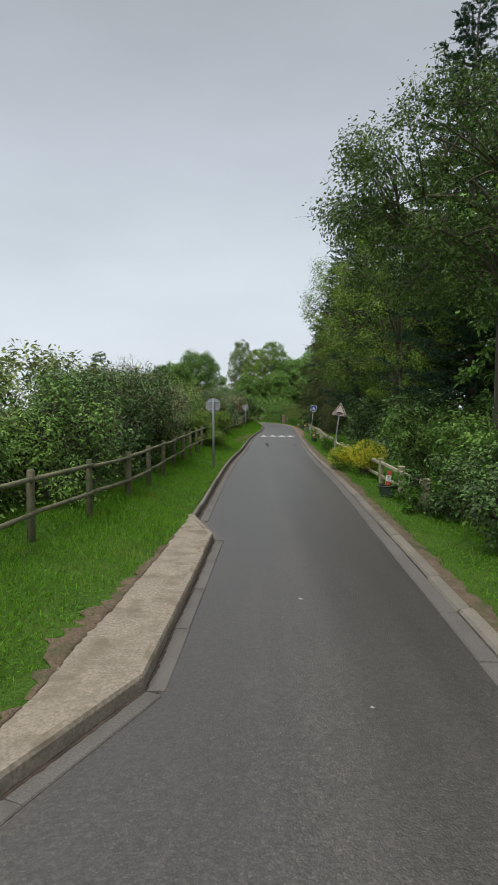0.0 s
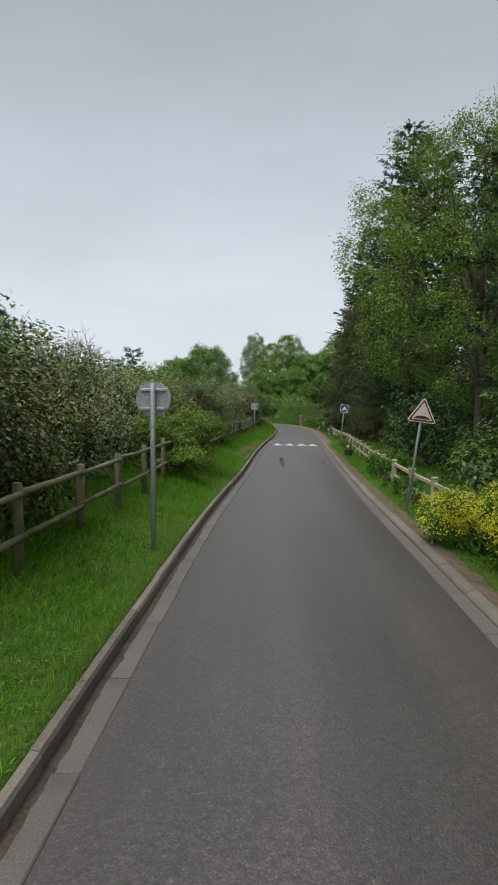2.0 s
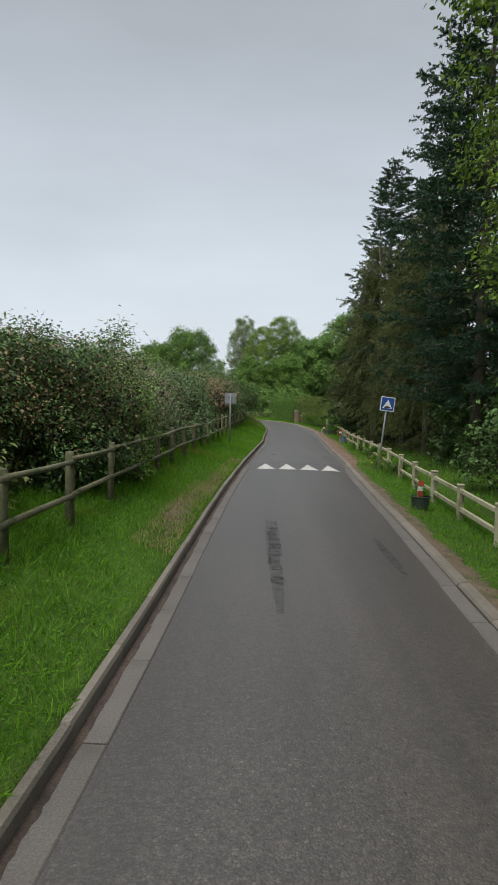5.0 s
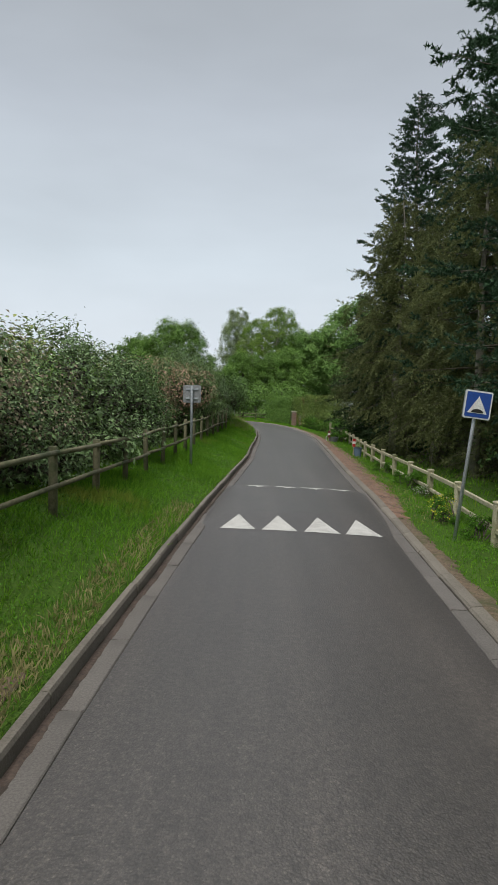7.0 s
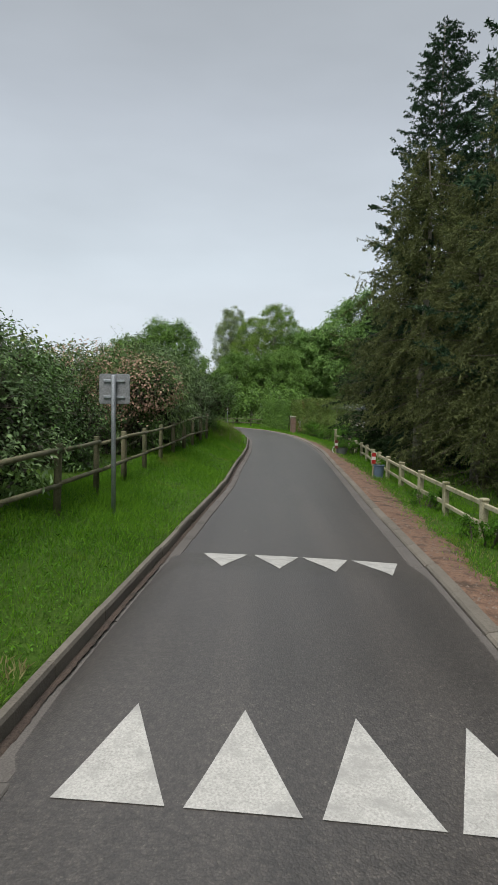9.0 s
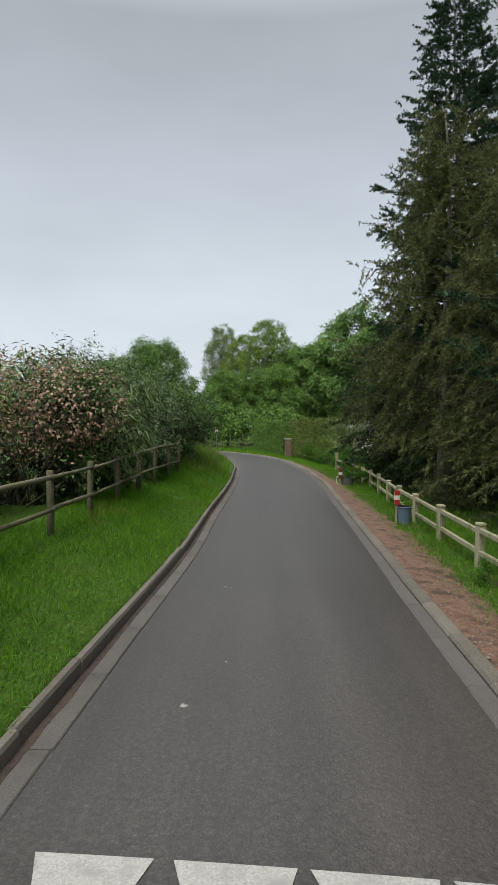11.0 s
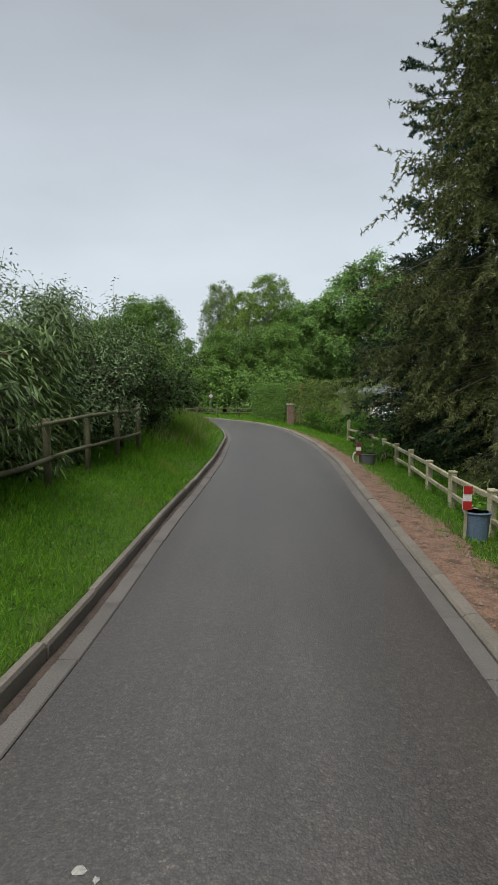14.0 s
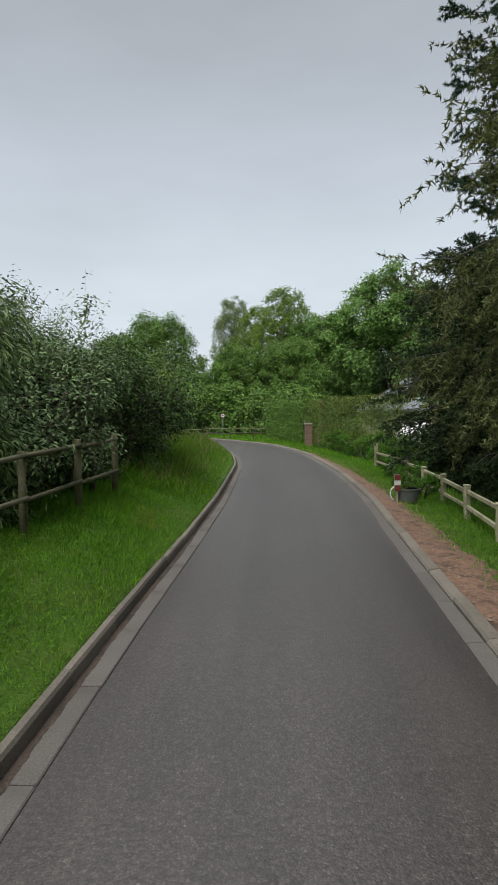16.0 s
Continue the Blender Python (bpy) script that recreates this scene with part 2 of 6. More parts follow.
MORTAR = surface("lime_mortar", (0.26, 0.245, 0.22), (0.36, 0.34, 0.31), 6.0, 60.0, 0.95, 0.003)
SLATE = surface("grey_slate", (0.105, 0.12, 0.135), (0.19, 0.21, 0.225), 3.0, 60.0, 0.6, 0.003, rand=0.2)
PLASTER = surface("cream_render", (0.42, 0.38, 0.31), (0.55, 0.50, 0.42), 1.5, 60.0, 0.92, 0.003)
WHITE_PAINT = plain("white_vehicle_paint", (0.72, 0.73, 0.74), 0.3)
GLASS_DARK = plain("dark_window_glass", (0.03, 0.035, 0.04), 0.08)

L_GRASS = leaf_material("grass_blades", (0.046, 0.145, 0.011), (0.200, 0.405, 0.034), 0.45, 0.7, gloss=0.12, patch=(0.235, 0.29, 0.05), patch_scale=0.8, patch_at=0.6)
L_WEED = leaf_material("weed_leaves", (0.026, 0.078, 0.009), (0.115, 0.265, 0.032), 0.3, 0.65, gloss=0.08)
L_OAK = leaf_material("mid_green_leaves", (0.023, 0.059, 0.012), (0.218, 0.382, 0.076), 0.25)
L_LIME = leaf_material("fresh_green_leaves", (0.034, 0.078, 0.010), (0.247, 0.380, 0.055), 0.28)
L_FAR = leaf_material("far_green_leaves", (0.034, 0.081, 0.018), (0.254, 0.431, 0.112), 0.25)
L_FAR_PALE = leaf_material("pale_grey_green_leaves", (0.082, 0.114, 0.050), (0.351, 0.446, 0.200), 0.35)
L_DARK = leaf_material("dark_glossy_leaves", (0.009, 0.023, 0.007), (0.128, 0.240, 0.061), 0.12, 0.48, gloss=0.28)
L_GREY = leaf_material("grey_green_glossy_leaves", (0.014, 0.034, 0.011), (0.243, 0.372, 0.151), 0.12, 0.48, gloss=0.28)
L_BAMBOO = leaf_material("bamboo_leaves", (0.019, 0.044, 0.011), (0.231, 0.359, 0.112), 0.10, 0.40, gloss=0.32)
L_BUSH = leaf_material("bright_shrub_leaves", (0.039, 0.083, 0.011), (0.223, 0.344, 0.047), 0.25, 0.5)
L_PINK = leaf_material("bronze_pink_leaves", (0.192, 0.114, 0.072), (0.621, 0.419, 0.317), 0.3, 0.5)
L_BRONZE = leaf_material("bronze_young_leaves", (0.052, 0.039, 0.014), (0.300, 0.215, 0.105), 0.15, 0.45, gloss=0.3)
L_CREAM = leaf_material("cream_flower_heads", (0.150, 0.120, 0.075), (0.460, 0.395, 0.285), 0.25, 0.6)
L_OLIVE = leaf_material("olive_leaves", (0.029, 0.046, 0.012), (0.294, 0.356, 0.100), 0.12, 0.5, gloss=0.25)
L_HEDGE = leaf_material("patchy_hedge_leaves", (0.023, 0.046, 0.009), (0.235, 0.315, 0.075), 0.15, 0.55, patch=(0.20, 0.135, 0.062), patch_scale=0.8, patch_at=0.56, gloss=0.15)
L_SPRUCE = leaf_material("spruce_needles", (0.005, 0.018, 0.010), (0.065, 0.128, 0.065), 0.06, 0.55, gloss=0.15)
L_YEW = leaf_material("yew_needles", (0.004, 0.010, 0.004), (0.048, 0.082, 0.032), 0.06, 0.6, gloss=0.1)
# darker copy of L_OAK's green: the crown's backlit shade is in the colour
L_NEAR = leaf_material("backlit_shade_green_leaves", (0.016, 0.039, 0.008), (0.125, 0.215, 0.046), 0.22)
L_LARCH = leaf_material("brown_green_needles", (0.024, 0.036, 0.013), (0.200, 0.225, 0.085), 0.15, 0.6, gloss=0.15)
L_YELLOW = leaf_material("yellow_blossom", (0.460, 0.440, 0.020), (0.800, 0.760, 0.070), 0.3, 0.6)
L_STRAW = leaf_material("dry_grass", (0.200, 0.180, 0.075), (0.400, 0.360, 0.180), 0.3, 0.7)
# near-black on purpose: paints the shade deep inside the shrubs
INNER_SHADE = surface("painted_inner_shade", (0.018, 0.017, 0.010), (0.035, 0.034, 0.020), 4.0, 30.0, 0.95, 0.01)
PEBBLE = surface("small_stones", (0.13, 0.09, 0.07), (0.27, 0.21, 0.17), 20.0, 80.0, 0.9, 0.002)
L_WHITE = leaf_material("white_blossom", (0.400, 0.400, 0.360), (0.620, 0.620, 0.560), 0.3, 0.6)

# ---- helpers for building ----
def mesh_of(name, verts, faces, mats, smooth=False, slots=None):
    me = bpy.data.meshes.new(name)
    me.from_pydata([tuple(v) for v in verts] if not isinstance(verts, np.ndarray) else verts.tolist(), [], faces.tolist() if isinstance(faces, np.ndarray) else faces)
    for m in mats if isinstance(mats, (list, tuple)) else (mats,):
        me.materials.append(m)
    if smooth:
        me.polygons.foreach_set("use_smooth", [True] * len(me.polygons))
    if slots is not None:
        me.polygons.foreach_set("material_index", slots)
    me.update()
    return me


def part(name, bm, mat, parent=None, label="", smooth=False):
    """Links a bmesh, or a mesh, as one object under a thing or a part."""
    if isinstance(bm, bmesh.types.BMesh):
        me = bpy.data.meshes.new(name)
        bm.to_mesh(me)
        bm.free()
        me.materials.append(mat)
        if smooth:
            me.polygons.foreach_set("use_smooth", [True] * len(me.polygons))
    else:
        me = bm
    ob = new(name, me)
    if parent:
        ob.parent = parent
    if label:
        tagged(ob, label)
    return ob


def thing(name, m, label, category, group="", kind=""):
    ob = new(name)
    ob.matrix_world = m
    ob.empty_display_size = 0.2
    return tagged(ob, label, category, group, kind)


def box(bm, x0, x1, y0, y1, z0, z1, bevel=0.0, m=None):
    r = bmesh.ops.create_cube(bm, size=1.0)
    vs = r["verts"]
    bmesh.ops.transform(bm, matrix=Matrix.Translation(((x0 + x1) / 2, (y0 + y1) / 2, (z0 + z1) / 2)) @ Matrix.Diagonal((x1 - x0, y1 - y0, z1 - z0, 1)), verts=vs)
    if bevel:
        es = list({e for v in vs for e in v.link_edges})
        g = bmesh.ops.bevel(bm, geom=es, offset=bevel, segments=1, affect="EDGES")
        vs = list({v for f in g["faces"] for v in f.verts} | {v for v in vs if v.is_valid})
    if m is not None:
        bmesh.ops.transform(bm, matrix=m, verts=vs)
    return bm


def tube(points, radii, sides=8, cap=True):
    """A tapered tube along points, as lists of vertices and faces."""
    vs, fs = [], []
    pts = [Vector(p) for p in points]
    for i, p in enumerate(pts):
        d = (pts[min(i + 1, len(pts) - 1)] - pts[max(i - 1, 0)]).normalized()
        a = d.cross(Vector((0, 0, 1)) if abs(d.z) < 0.95 else Vector((1, 0, 0))).normalized()
        b = d.cross(a)
        for k in range(sides):
            w = 2 * math.pi * k / sides
            vs.append(p + radii[i] * (math.cos(w) * a + math.sin(w) * b))
    for i in range(len(pts) - 1):
        for k in range(sides):
            k2 = (k + 1) % sides
            fs.append((i * sides + k, i * sides + k2, (i + 1) * sides + k2, (i + 1) * sides + k))
    if cap:
        fs.append(tuple(range(sides - 1, -1, -1)))
        fs.append(tuple((len(pts) - 1) * sides + k for k in range(sides)))
    return vs, fs


class Soup:
    """Collects verts and faces for one mesh."""
    def __init__(self):
        self.v, self.f = [], []

    def add(self, vf):
        k = len(self.v)
        self.v += [tuple(p) for p in vf[0]]
        self.f += [tuple(i + k for i in q) for q in vf[1]]

    def mesh(self, name, mat, smooth=False):
        return mesh_of(name, self.v, self.f, mat, smooth)


def curve_of(table):
    """A smooth x (or z) over y, by cubic pieces through the table's rows (y, x)."""
    ys = np.array([r[0] for r in table], float)
    xs = np.array([r[1] for r in table], float)
    s = np.diff(xs) / np.diff(ys)
    g = np.empty_like(xs)
    g[0], g[-1] = s[0], s[-1]
    for i in range(1, len(xs) - 1):
        g[i] = 0.0 if s[i - 1] * s[i] <= 0 else 2 * s[i - 1] * s[i] / (s[i - 1] + s[i])

    def at(y):
        y = np.asarray(y, float)
        i = np.clip(np.searchsorted(ys, y) - 1, 0, len(ys) - 2)
        h = ys[i + 1] - ys[i]
        t = np.clip((y - ys[i]) / h, 0, 1)
        return ((1 + 2 * t) * (1 - t) ** 2 * xs[i] + t * (1 - t) ** 2 * h * g[i] + t * t * (3 - 2 * t) * xs[i + 1] + t * t * (t - 1) * h * g[i + 1])
    return at


def leaf_mesh(name, pos, out, length, width, mat, rng, droop=0.0, fold=0.35, spread=0.9, upright=False):
    """Many folded leaves: pos and out are arrays of places and directions."""
    n = len(pos)
    face = out + rng.normal(0, 0.45 * spread, (n, 3)) + np.array([0, 0, 0.75])     # the way the leaf's upper side looks
    face /= np.linalg.norm(face, axis=1, keepdims=True) + 1e-9
    d = out * 0.6 + rng.normal(0, spread, (n, 3))
    d[:, 2] -= droop
    if upright:
        d = out + rng.normal(0, spread, (n, 3))
        face = rng.normal(0, 1, (n, 3))
    else:
        d -= 0.85 * face * np.sum(d * face, axis=1, keepdims=True)
    d /= np.linalg.norm(d, axis=1, keepdims=True) + 1e-9
    s = np.cross(d, face)
    s /= np.linalg.norm(s, axis=1, keepdims=True) + 1e-9
    u = np.cross(s, d)
    ln = (length * rng.uniform(0.6, 1.25, n))[:, None]
    wd = (width * rng.uniform(0.7, 1.2, n))[:, None]
    mid = pos + 0.5 * ln * d + fold * 0.4 * wd * u
    v = np.stack([pos, mid + 0.5 * wd * s, pos + ln * d - (0.12 * ln) * np.array([0, 0, 1.0]), mid - 0.5 * wd * s], axis=1).reshape(-1, 3)
    k = np.arange(n)[:, None] * 4
    f = np.concatenate([k + np.array([[0, 1, 2]]), k + np.array([[0, 2, 3]])], axis=1).reshape(-1, 3)
    me = bpy.data.meshes.new(name)
    me.vertices.add(len(v))
    me.vertices.foreach_set("co", v.ravel())
    me.loops.add(len(f) * 3)
    me.loops.foreach_set("vertex_index", f.ravel().astype(np.int32))
    me.polygons.add(len(f))
    me.polygons.foreach_set("loop_start", np.arange(0, len(f) * 3, 3, dtype=np.int32))
    me.materials.append(mat)
    me.update(calc_edges=True)
    return me


def clumps(rng, centres, radii, n, flat=0.8, shell=0.55):
    """n places spread over clumps, mostly near their surfaces, with outward directions."""
    w = np.asarray(radii) ** 2
    pick = rng.choice(len(centres), n, p=w / w.sum())
    d = rng.normal(0, 1, (n, 3))
    d /= np.linalg.norm(d, axis=1, keepdims=True)
    r = (shell + (1 - shell) * rng.random(n) ** 0.6) * rng.uniform(0.82, 1.04, n)
    p = np.asarray(centres)[pick] + d * (np.asarray(radii)[pick] * r)[:, None] * np.array([1, 1, flat])
    return p, d


def sprigs(rng, centres, radii, n, per=12, flat=0.85, start=0.25, reach=1.12, lift=0.1, shoots=0.1, heart=None, bias=1.0):
    """Leaves set along twigs that spring from the clumps: places, directions, and the twigs themselves."""
    m = max(4, n // per)
    centres, radii = np.asarray(centres, float), np.asarray(radii, float)
    w = radii ** 2
    pick = rng.choice(len(centres), m, p=w / w.sum())
    d = rng.normal(0, 1, (m, 3))
    d[:, 2] += 0.2
    if heart is not None:               # more of the twigs grow away from the heart of the plant
        away = centres[pick] - np.asarray(heart, float)
        d = d + bias * away / (np.linalg.norm(away, axis=1, keepdims=True) + 1e-6)
    d /= np.linalg.norm(d, axis=1, keepdims=True)
    r = radii[pick][:, None]
    ln = r * rng.uniform(0.7, reach, (m, 1))
    long = rng.random((m, 1)) < shoots
    ln = np.where(long, ln * rng.uniform(1.15, 1.55, (m, 1)), ln)
    base = centres[pick] + d * r * start
    tip = centres[pick] + d * ln * np.array([1, 1, flat]) + np.array([0, 0, 1.0]) * lift * ln
    t = rng.uniform(0.15, 1.0, (m, per, 1))
    pos = base[:, None, :] + (tip - base)[:, None, :] * t + rng.normal(0, 1, (m, per, 3)) * (0.08 * r)[:, None, :]
    out = np.repeat(d[:, None, :], per, axis=1) + rng.normal(0, 0.35, (m, per, 3))
    return pos.reshape(-1, 3), out.reshape(-1, 3), base, tip


def ribbons(soup, base, tip, width, rng, share=1.0):
    """Thin twigs as narrow blades."""
    for a, b in zip(base, tip):
        if rng.random() > share:
            continue
        s = np.cross(b - a, rng.normal(0, 1, 3))
        s = s / (np.linalg.norm(s) + 1e-9) * width
        soup.add(([a - s, a + s, b + 0.4 * s, b - 0.4 * s], [(0, 1, 2, 3)]))


def bent(a, b, sag, rng, steps=4):
    a, b = Vector(a), Vector(b)
    side = Vector(rng.normal(0, 0.06 * (b - a).length, 3).tolist())
    return [a.lerp(b, t) + (sag * Vector((0, 0, 1)) + side) * (4 * t * (1 - t)) for t in [i / steps for i in range(steps + 1)]]

# ---- plan: edges of the lane, levels ----
PAD_Y = np.array([-300.0, 3.9, 4.56, 5.57, 9.75, 11.1])
PAD_X = np.array([-1.0, -1.0, -0.72, -0.26, -0.10, -0.46])
kl_smooth = curve_of(((11.1, -0.46), (16, -0.40), (20.2, -0.31), (23.5, -0.165), (28.3, 0.06), (33, 0.205), (35.5, 0.30), (41, 0.59), (47, 0.99), (50.5, 1.22), (54, 1.31), (57, 1.43), (62, 1.55), (67, 1.53), (71, 1.30), (75.5, 0.70), (80, -0.5), (84, -2.5), (88, -6), (91, -12), (93, -22), (900, -22)))
KR = curve_of(((-300, 1.6), (0, 2.02), (6.3, 2.26), (10.3, 2.43), (17.4, 2.68), (23, 2.80), (27.5, 2.97), (33, 3.25), (38, 3.48), (41, 3.66), (47.6, 4.02), (50, 4.15), (54, 4.35), (58, 4.54), (62, 4.72), (65.2, 4.70), (71, 4.36), (76, 3.72), (80.5, 2.6), (84, 1.0), (87.8, -1.2), (91.5, -5), (94.5, -11), (97, -22), (900, -22)))
FALL = curve_of(((-300, 0), (42, 0), (50, -0.08), (60, -0.08), (74, 0), (900, 0)))
FADE = curve_of(((-300, 0.42), (8, 0.45), (20, 0.85), (28, 1), (38, 1), (45, 0.72), (50, 0.77), (55, 0.92), (59, 1), (74, 1), (92, 0.0), (900, 0.0)))
PAD_OUT = ((-300.0, -1.35), (3.5, -1.35), (4.9, -0.88), (5.43, -0.82), (6.4, -0.74), (7.42, -0.68), (8.75, -0.61), (10.7, -0.53), (11.3, -0.56))


def KL(y):
    y = np.asarray(y, float)
    return np.where(y < 11.1, np.interp(y, PAD_Y, PAD_X), kl_smooth(y))


def VL(y):
    """Where the grass begins on the uphill side."""
    y = np.asarray(y, float)
    return np.where(y < 11.2, np.interp(y, [r[0] for r in PAD_OUT], [r[1] for r in PAD_OUT]), KL(y) - 0.07)


def hump(x, y):
    q = np.asarray(y, float) + 0.09 * (np.asarray(x, float) - 1.5)
    a = np.clip(np.minimum(q - 39.75, 44.45 - q) / 1.25, 0, 1)
    return 0.10 * a * a * (3 - 2 * a)


def road_z(x, y):
    u = np.clip((x - KL(y)) / (KR(y) - KL(y)), 0, 1)
    return hump(x, y) * np.clip(12 * u, 0, 1) * np.clip(12 * (1 - u), 0, 1) + FALL(y) * u


def ground_z(x, y):
    x, y = np.asarray(x, float), np.asarray(y, float)
    sl, sr = VL(y) - x, x - KR(y)
    left = np.interp(sl, [0, 0.25, 0.7, 1.3, 2.0, 5.0, 30.0], [0.10, 0.16, 0.32, 0.455, 0.54, 0.66, 0.66])
    right = np.interp(sr, [0, 0.3, 0.8, 1.3, 3.0, 8.0, 40.0], [0.035, 0.0, -0.08, -0.18, -0.45, -0.6, -0.6])
    return np.where(sl > 0, (left - 0.1) * FADE(y) + 0.10 * np.clip(FADE(y) * 2, 0, 1), np.where(sr > 0, right * FADE(y) + FALL(y) * 0.9, -0.06))


def rough(x, y):
    return 0.03 * np.sin(2.3 * x + 1.1 * y) * np.sin(1.7 * y - 0.6 * x) + 0.015 * np.sin(6.1 * y + 3 * x)


def gz(x, y):
    return float(ground_z(x, y))


# ---- ground: one sheet to the horizon ----
def build_ground():
    ys = np.concatenate([np.array([-600, -300, -150, -80, -40, -20, -10, -4]), np.arange(-2, 100, 0.5), np.array([101, 103, 106, 110, 116, 124, 135, 150, 175, 220, 300, 450, 700, 1200])])
    left_s = np.array([1200, 500, 200, 80, 40, 20, 12, 8, 5, 3.5, 2.6, 2.0, 1.6, 1.3, 1.0, 0.7, 0.45, 0.25, 0.1, 0.002])
    right_s = np.array([0.002, 0.12, 0.3, 0.55, 0.8, 1.05, 1.3, 1.8, 2.4, 3.0, 4.5, 8, 14, 25, 40, 80, 200, 500, 1200])
    verts, faces = [], []
    cols = len(left_s) + len(right_s) + 2
    for y in ys:
        l, r = float(VL(y)), float(KR(y))
        for s in left_s:
            z = gz(l - s, y)
            verts.append((l - s, y, z + (float(rough(l - s, y)) * min(1, 4 * s) if s < 60 else 0)))
        for x in (l + 0.004, r - 0.004):
            verts.append((x, y, -0.12))
        for s in right_s:
            z = gz(r + s, y)
            verts.append((r + s, y, z + (float(rough(r + s, y)) * min(1, 2 * s) if s < 60 else 0)))
    for i in range(len(ys) - 1):
        for k in range(cols - 1):
            a = i * cols + k
            faces.append((a, a + 1, a + cols + 1, a + cols))
    ob = new("ground", mesh_of("ground", verts, faces, TURF, True))
    tagged(ob, "grassy ground sheet with sloping verges beside the lane", "ground", kind="structure")


build_ground()


def build_road():
    ys = np.concatenate([np.array([-120, -60, -30, -15, -6]), np.arange(-2, 39, 0.5), np.arange(39, 45.5, 0.125), np.arange(45.5, 97.1, 0.5)])
    us = np.linspace(0, 1, 17)
    verts, faces = [], []
    for y in ys:
        a, b = float(KL(y)) + 0.12, float(KR(y)) - 0.275
        for u in us:
            x = a + (b - a) * u
            verts.append((x, y, float(road_z(x, y)) + 0.018 * (1 - (2 * u - 1) ** 2)))
    k = len(us)
    for i in range(len(ys) - 1):
        for j in range(k - 1):
            q = i * k + j
            faces.append((q, q + 1, q + k + 1, q + k))
    ob = new("road", mesh_of("road", verts, faces, ASPHALT, True))
    tagged(ob, "narrow lane of worn grey asphalt with a speed hump", "road", kind="structure")


build_road()


def surf_z(x, y):
    a, b = float(KL(y)) + 0.12, float(KR(y)) - 0.275
    u = min(1, max(0, (x - a) / (b - a)))
    return float(road_z(x, y)) + 0.018 * (1 - (2 * u - 1) ** 2)


# concrete pad beside the kerb build-out
def build_pad():
    ys = np.arange(1.0, 11.3, 0.07)
    rng = np.random.default_rng(5)
    verts, faces = [], []
    for y in ys:
        a, b = float(VL(y)) - 0.03 + 0.009 * rng.normal() + 0.045 * float(noise.noise((0.0, 2.6 * y, 1.0))) + 0.02 * float(noise.noise((4.0, 9.0 * y, 1.0))), float(KL(y)) - 0.058
        for u in (0, 0.0, 0.33, 0.66, 1.0):
            verts.append((a + (b - a) * u, y, 0.107 + 0.008 * float(noise.noise((3 * a + u, 2 * y, 0)))))
    for i in range(len(ys)):
        verts[i * 5] = (verts[i * 5][0] - 0.01, verts[i * 5][1], 0.02)
    for i in range(len(ys) - 1):
        for j in range(4):
            q = i * 5 + j
            faces.append((q, q + 1, q + 6, q + 5))
    ob = new("pavement", mesh_of("pavement", verts, faces, PAD))
    tagged(ob, "rough pale concrete pad behind the kerb build-out", "pavement", kind="structure")


build_pad()


def strip(name, edge0, edge1, y0, y1, lift, mat, label, ragged=0.0, step=0.06, seed=1):
    """A thin crumbly strip of earth between two edges, lying on the ground."""
    rng = np.random.default_rng(seed)
    verts, faces = [], []
    us = (0, 0.2, 0.4, 0.6, 0.8, 1)
    for y in np.arange(y0, y1, step):
        a, b = float(edge0(y)), float(edge1(y))
        b += ragged * (0.5 * rng.normal() + 2.2 * float(noise.noise((0.0, 0.7 * y, seed))) + 1.6 * float(noise.noise((3.0, 3.1 * y, seed))))
        for u in us:
            x = a + (b - a) * u
            verts.append((x, y, lift(x, y) + (0.006 * rng.normal() * min(1.0, 12 * ragged) if 0 < u < 1 else -0.014)))
    k = len(us)
    for i in range(len(verts) // k - 1):
        for j in range(k - 1):
            q = k * i + j
            faces.append((q, q + 1, q + k + 1, q + k))
    ob = new(name, mesh_of(name, verts, faces, mat, True))
    return tagged(ob, label, "earth", kind="structure")


def over(x, y):
    x = max(x, float(KR(y)) + 0.006)
    return gz(x, y) + float(rough(x, y)) * min(1, 2 * abs(x - float(KR(y)))) + 0.02


strip("earth_strip", lambda y: KR(y) - 0.03, lambda y: KR(y) + np.interp(y, [3, 8, 16, 20, 30, 41], [0.26, 0.17, 0.18, 0.28, 0.25, 0.16]), 2.0, 41.0, over, DIRT, "worn strip of bare brown earth along the kerb", 0.05, seed=3)
strip("earth_path", lambda y: KR(y) - 0.03, lambda y: KR(y) + np.interp(y, [41, 43, 46, 50, 55, 58, 64, 72], [0.14, 0.40, 0.58, 0.72, 0.68, 0.58, 0.36, 0.13]), 41.0, 74, over, RED_EARTH, "reddish trodden earth path along the kerb", 0.05, seed=4)
strip("gutter_dirt", lambda y: KL(y) - 0.005, lambda y: KL(y) + 0.07, 11.2, 80, lambda x, y: float(road_z(x, y)) + 0.016, SILT, "dark damp silt in the gutter beside the kerb", 0.008, 0.04, seed=6)
strip("gutter_dirt", lambda y: KL(y) - 0.005, lambda y: KL(y) + 0.03, 1.0, 11.0, lambda x, y: float(road_z(x, y)) + 0.016, SILT, "dark damp silt in the gutter beside the kerb", 0.012, 0.05, seed=7)


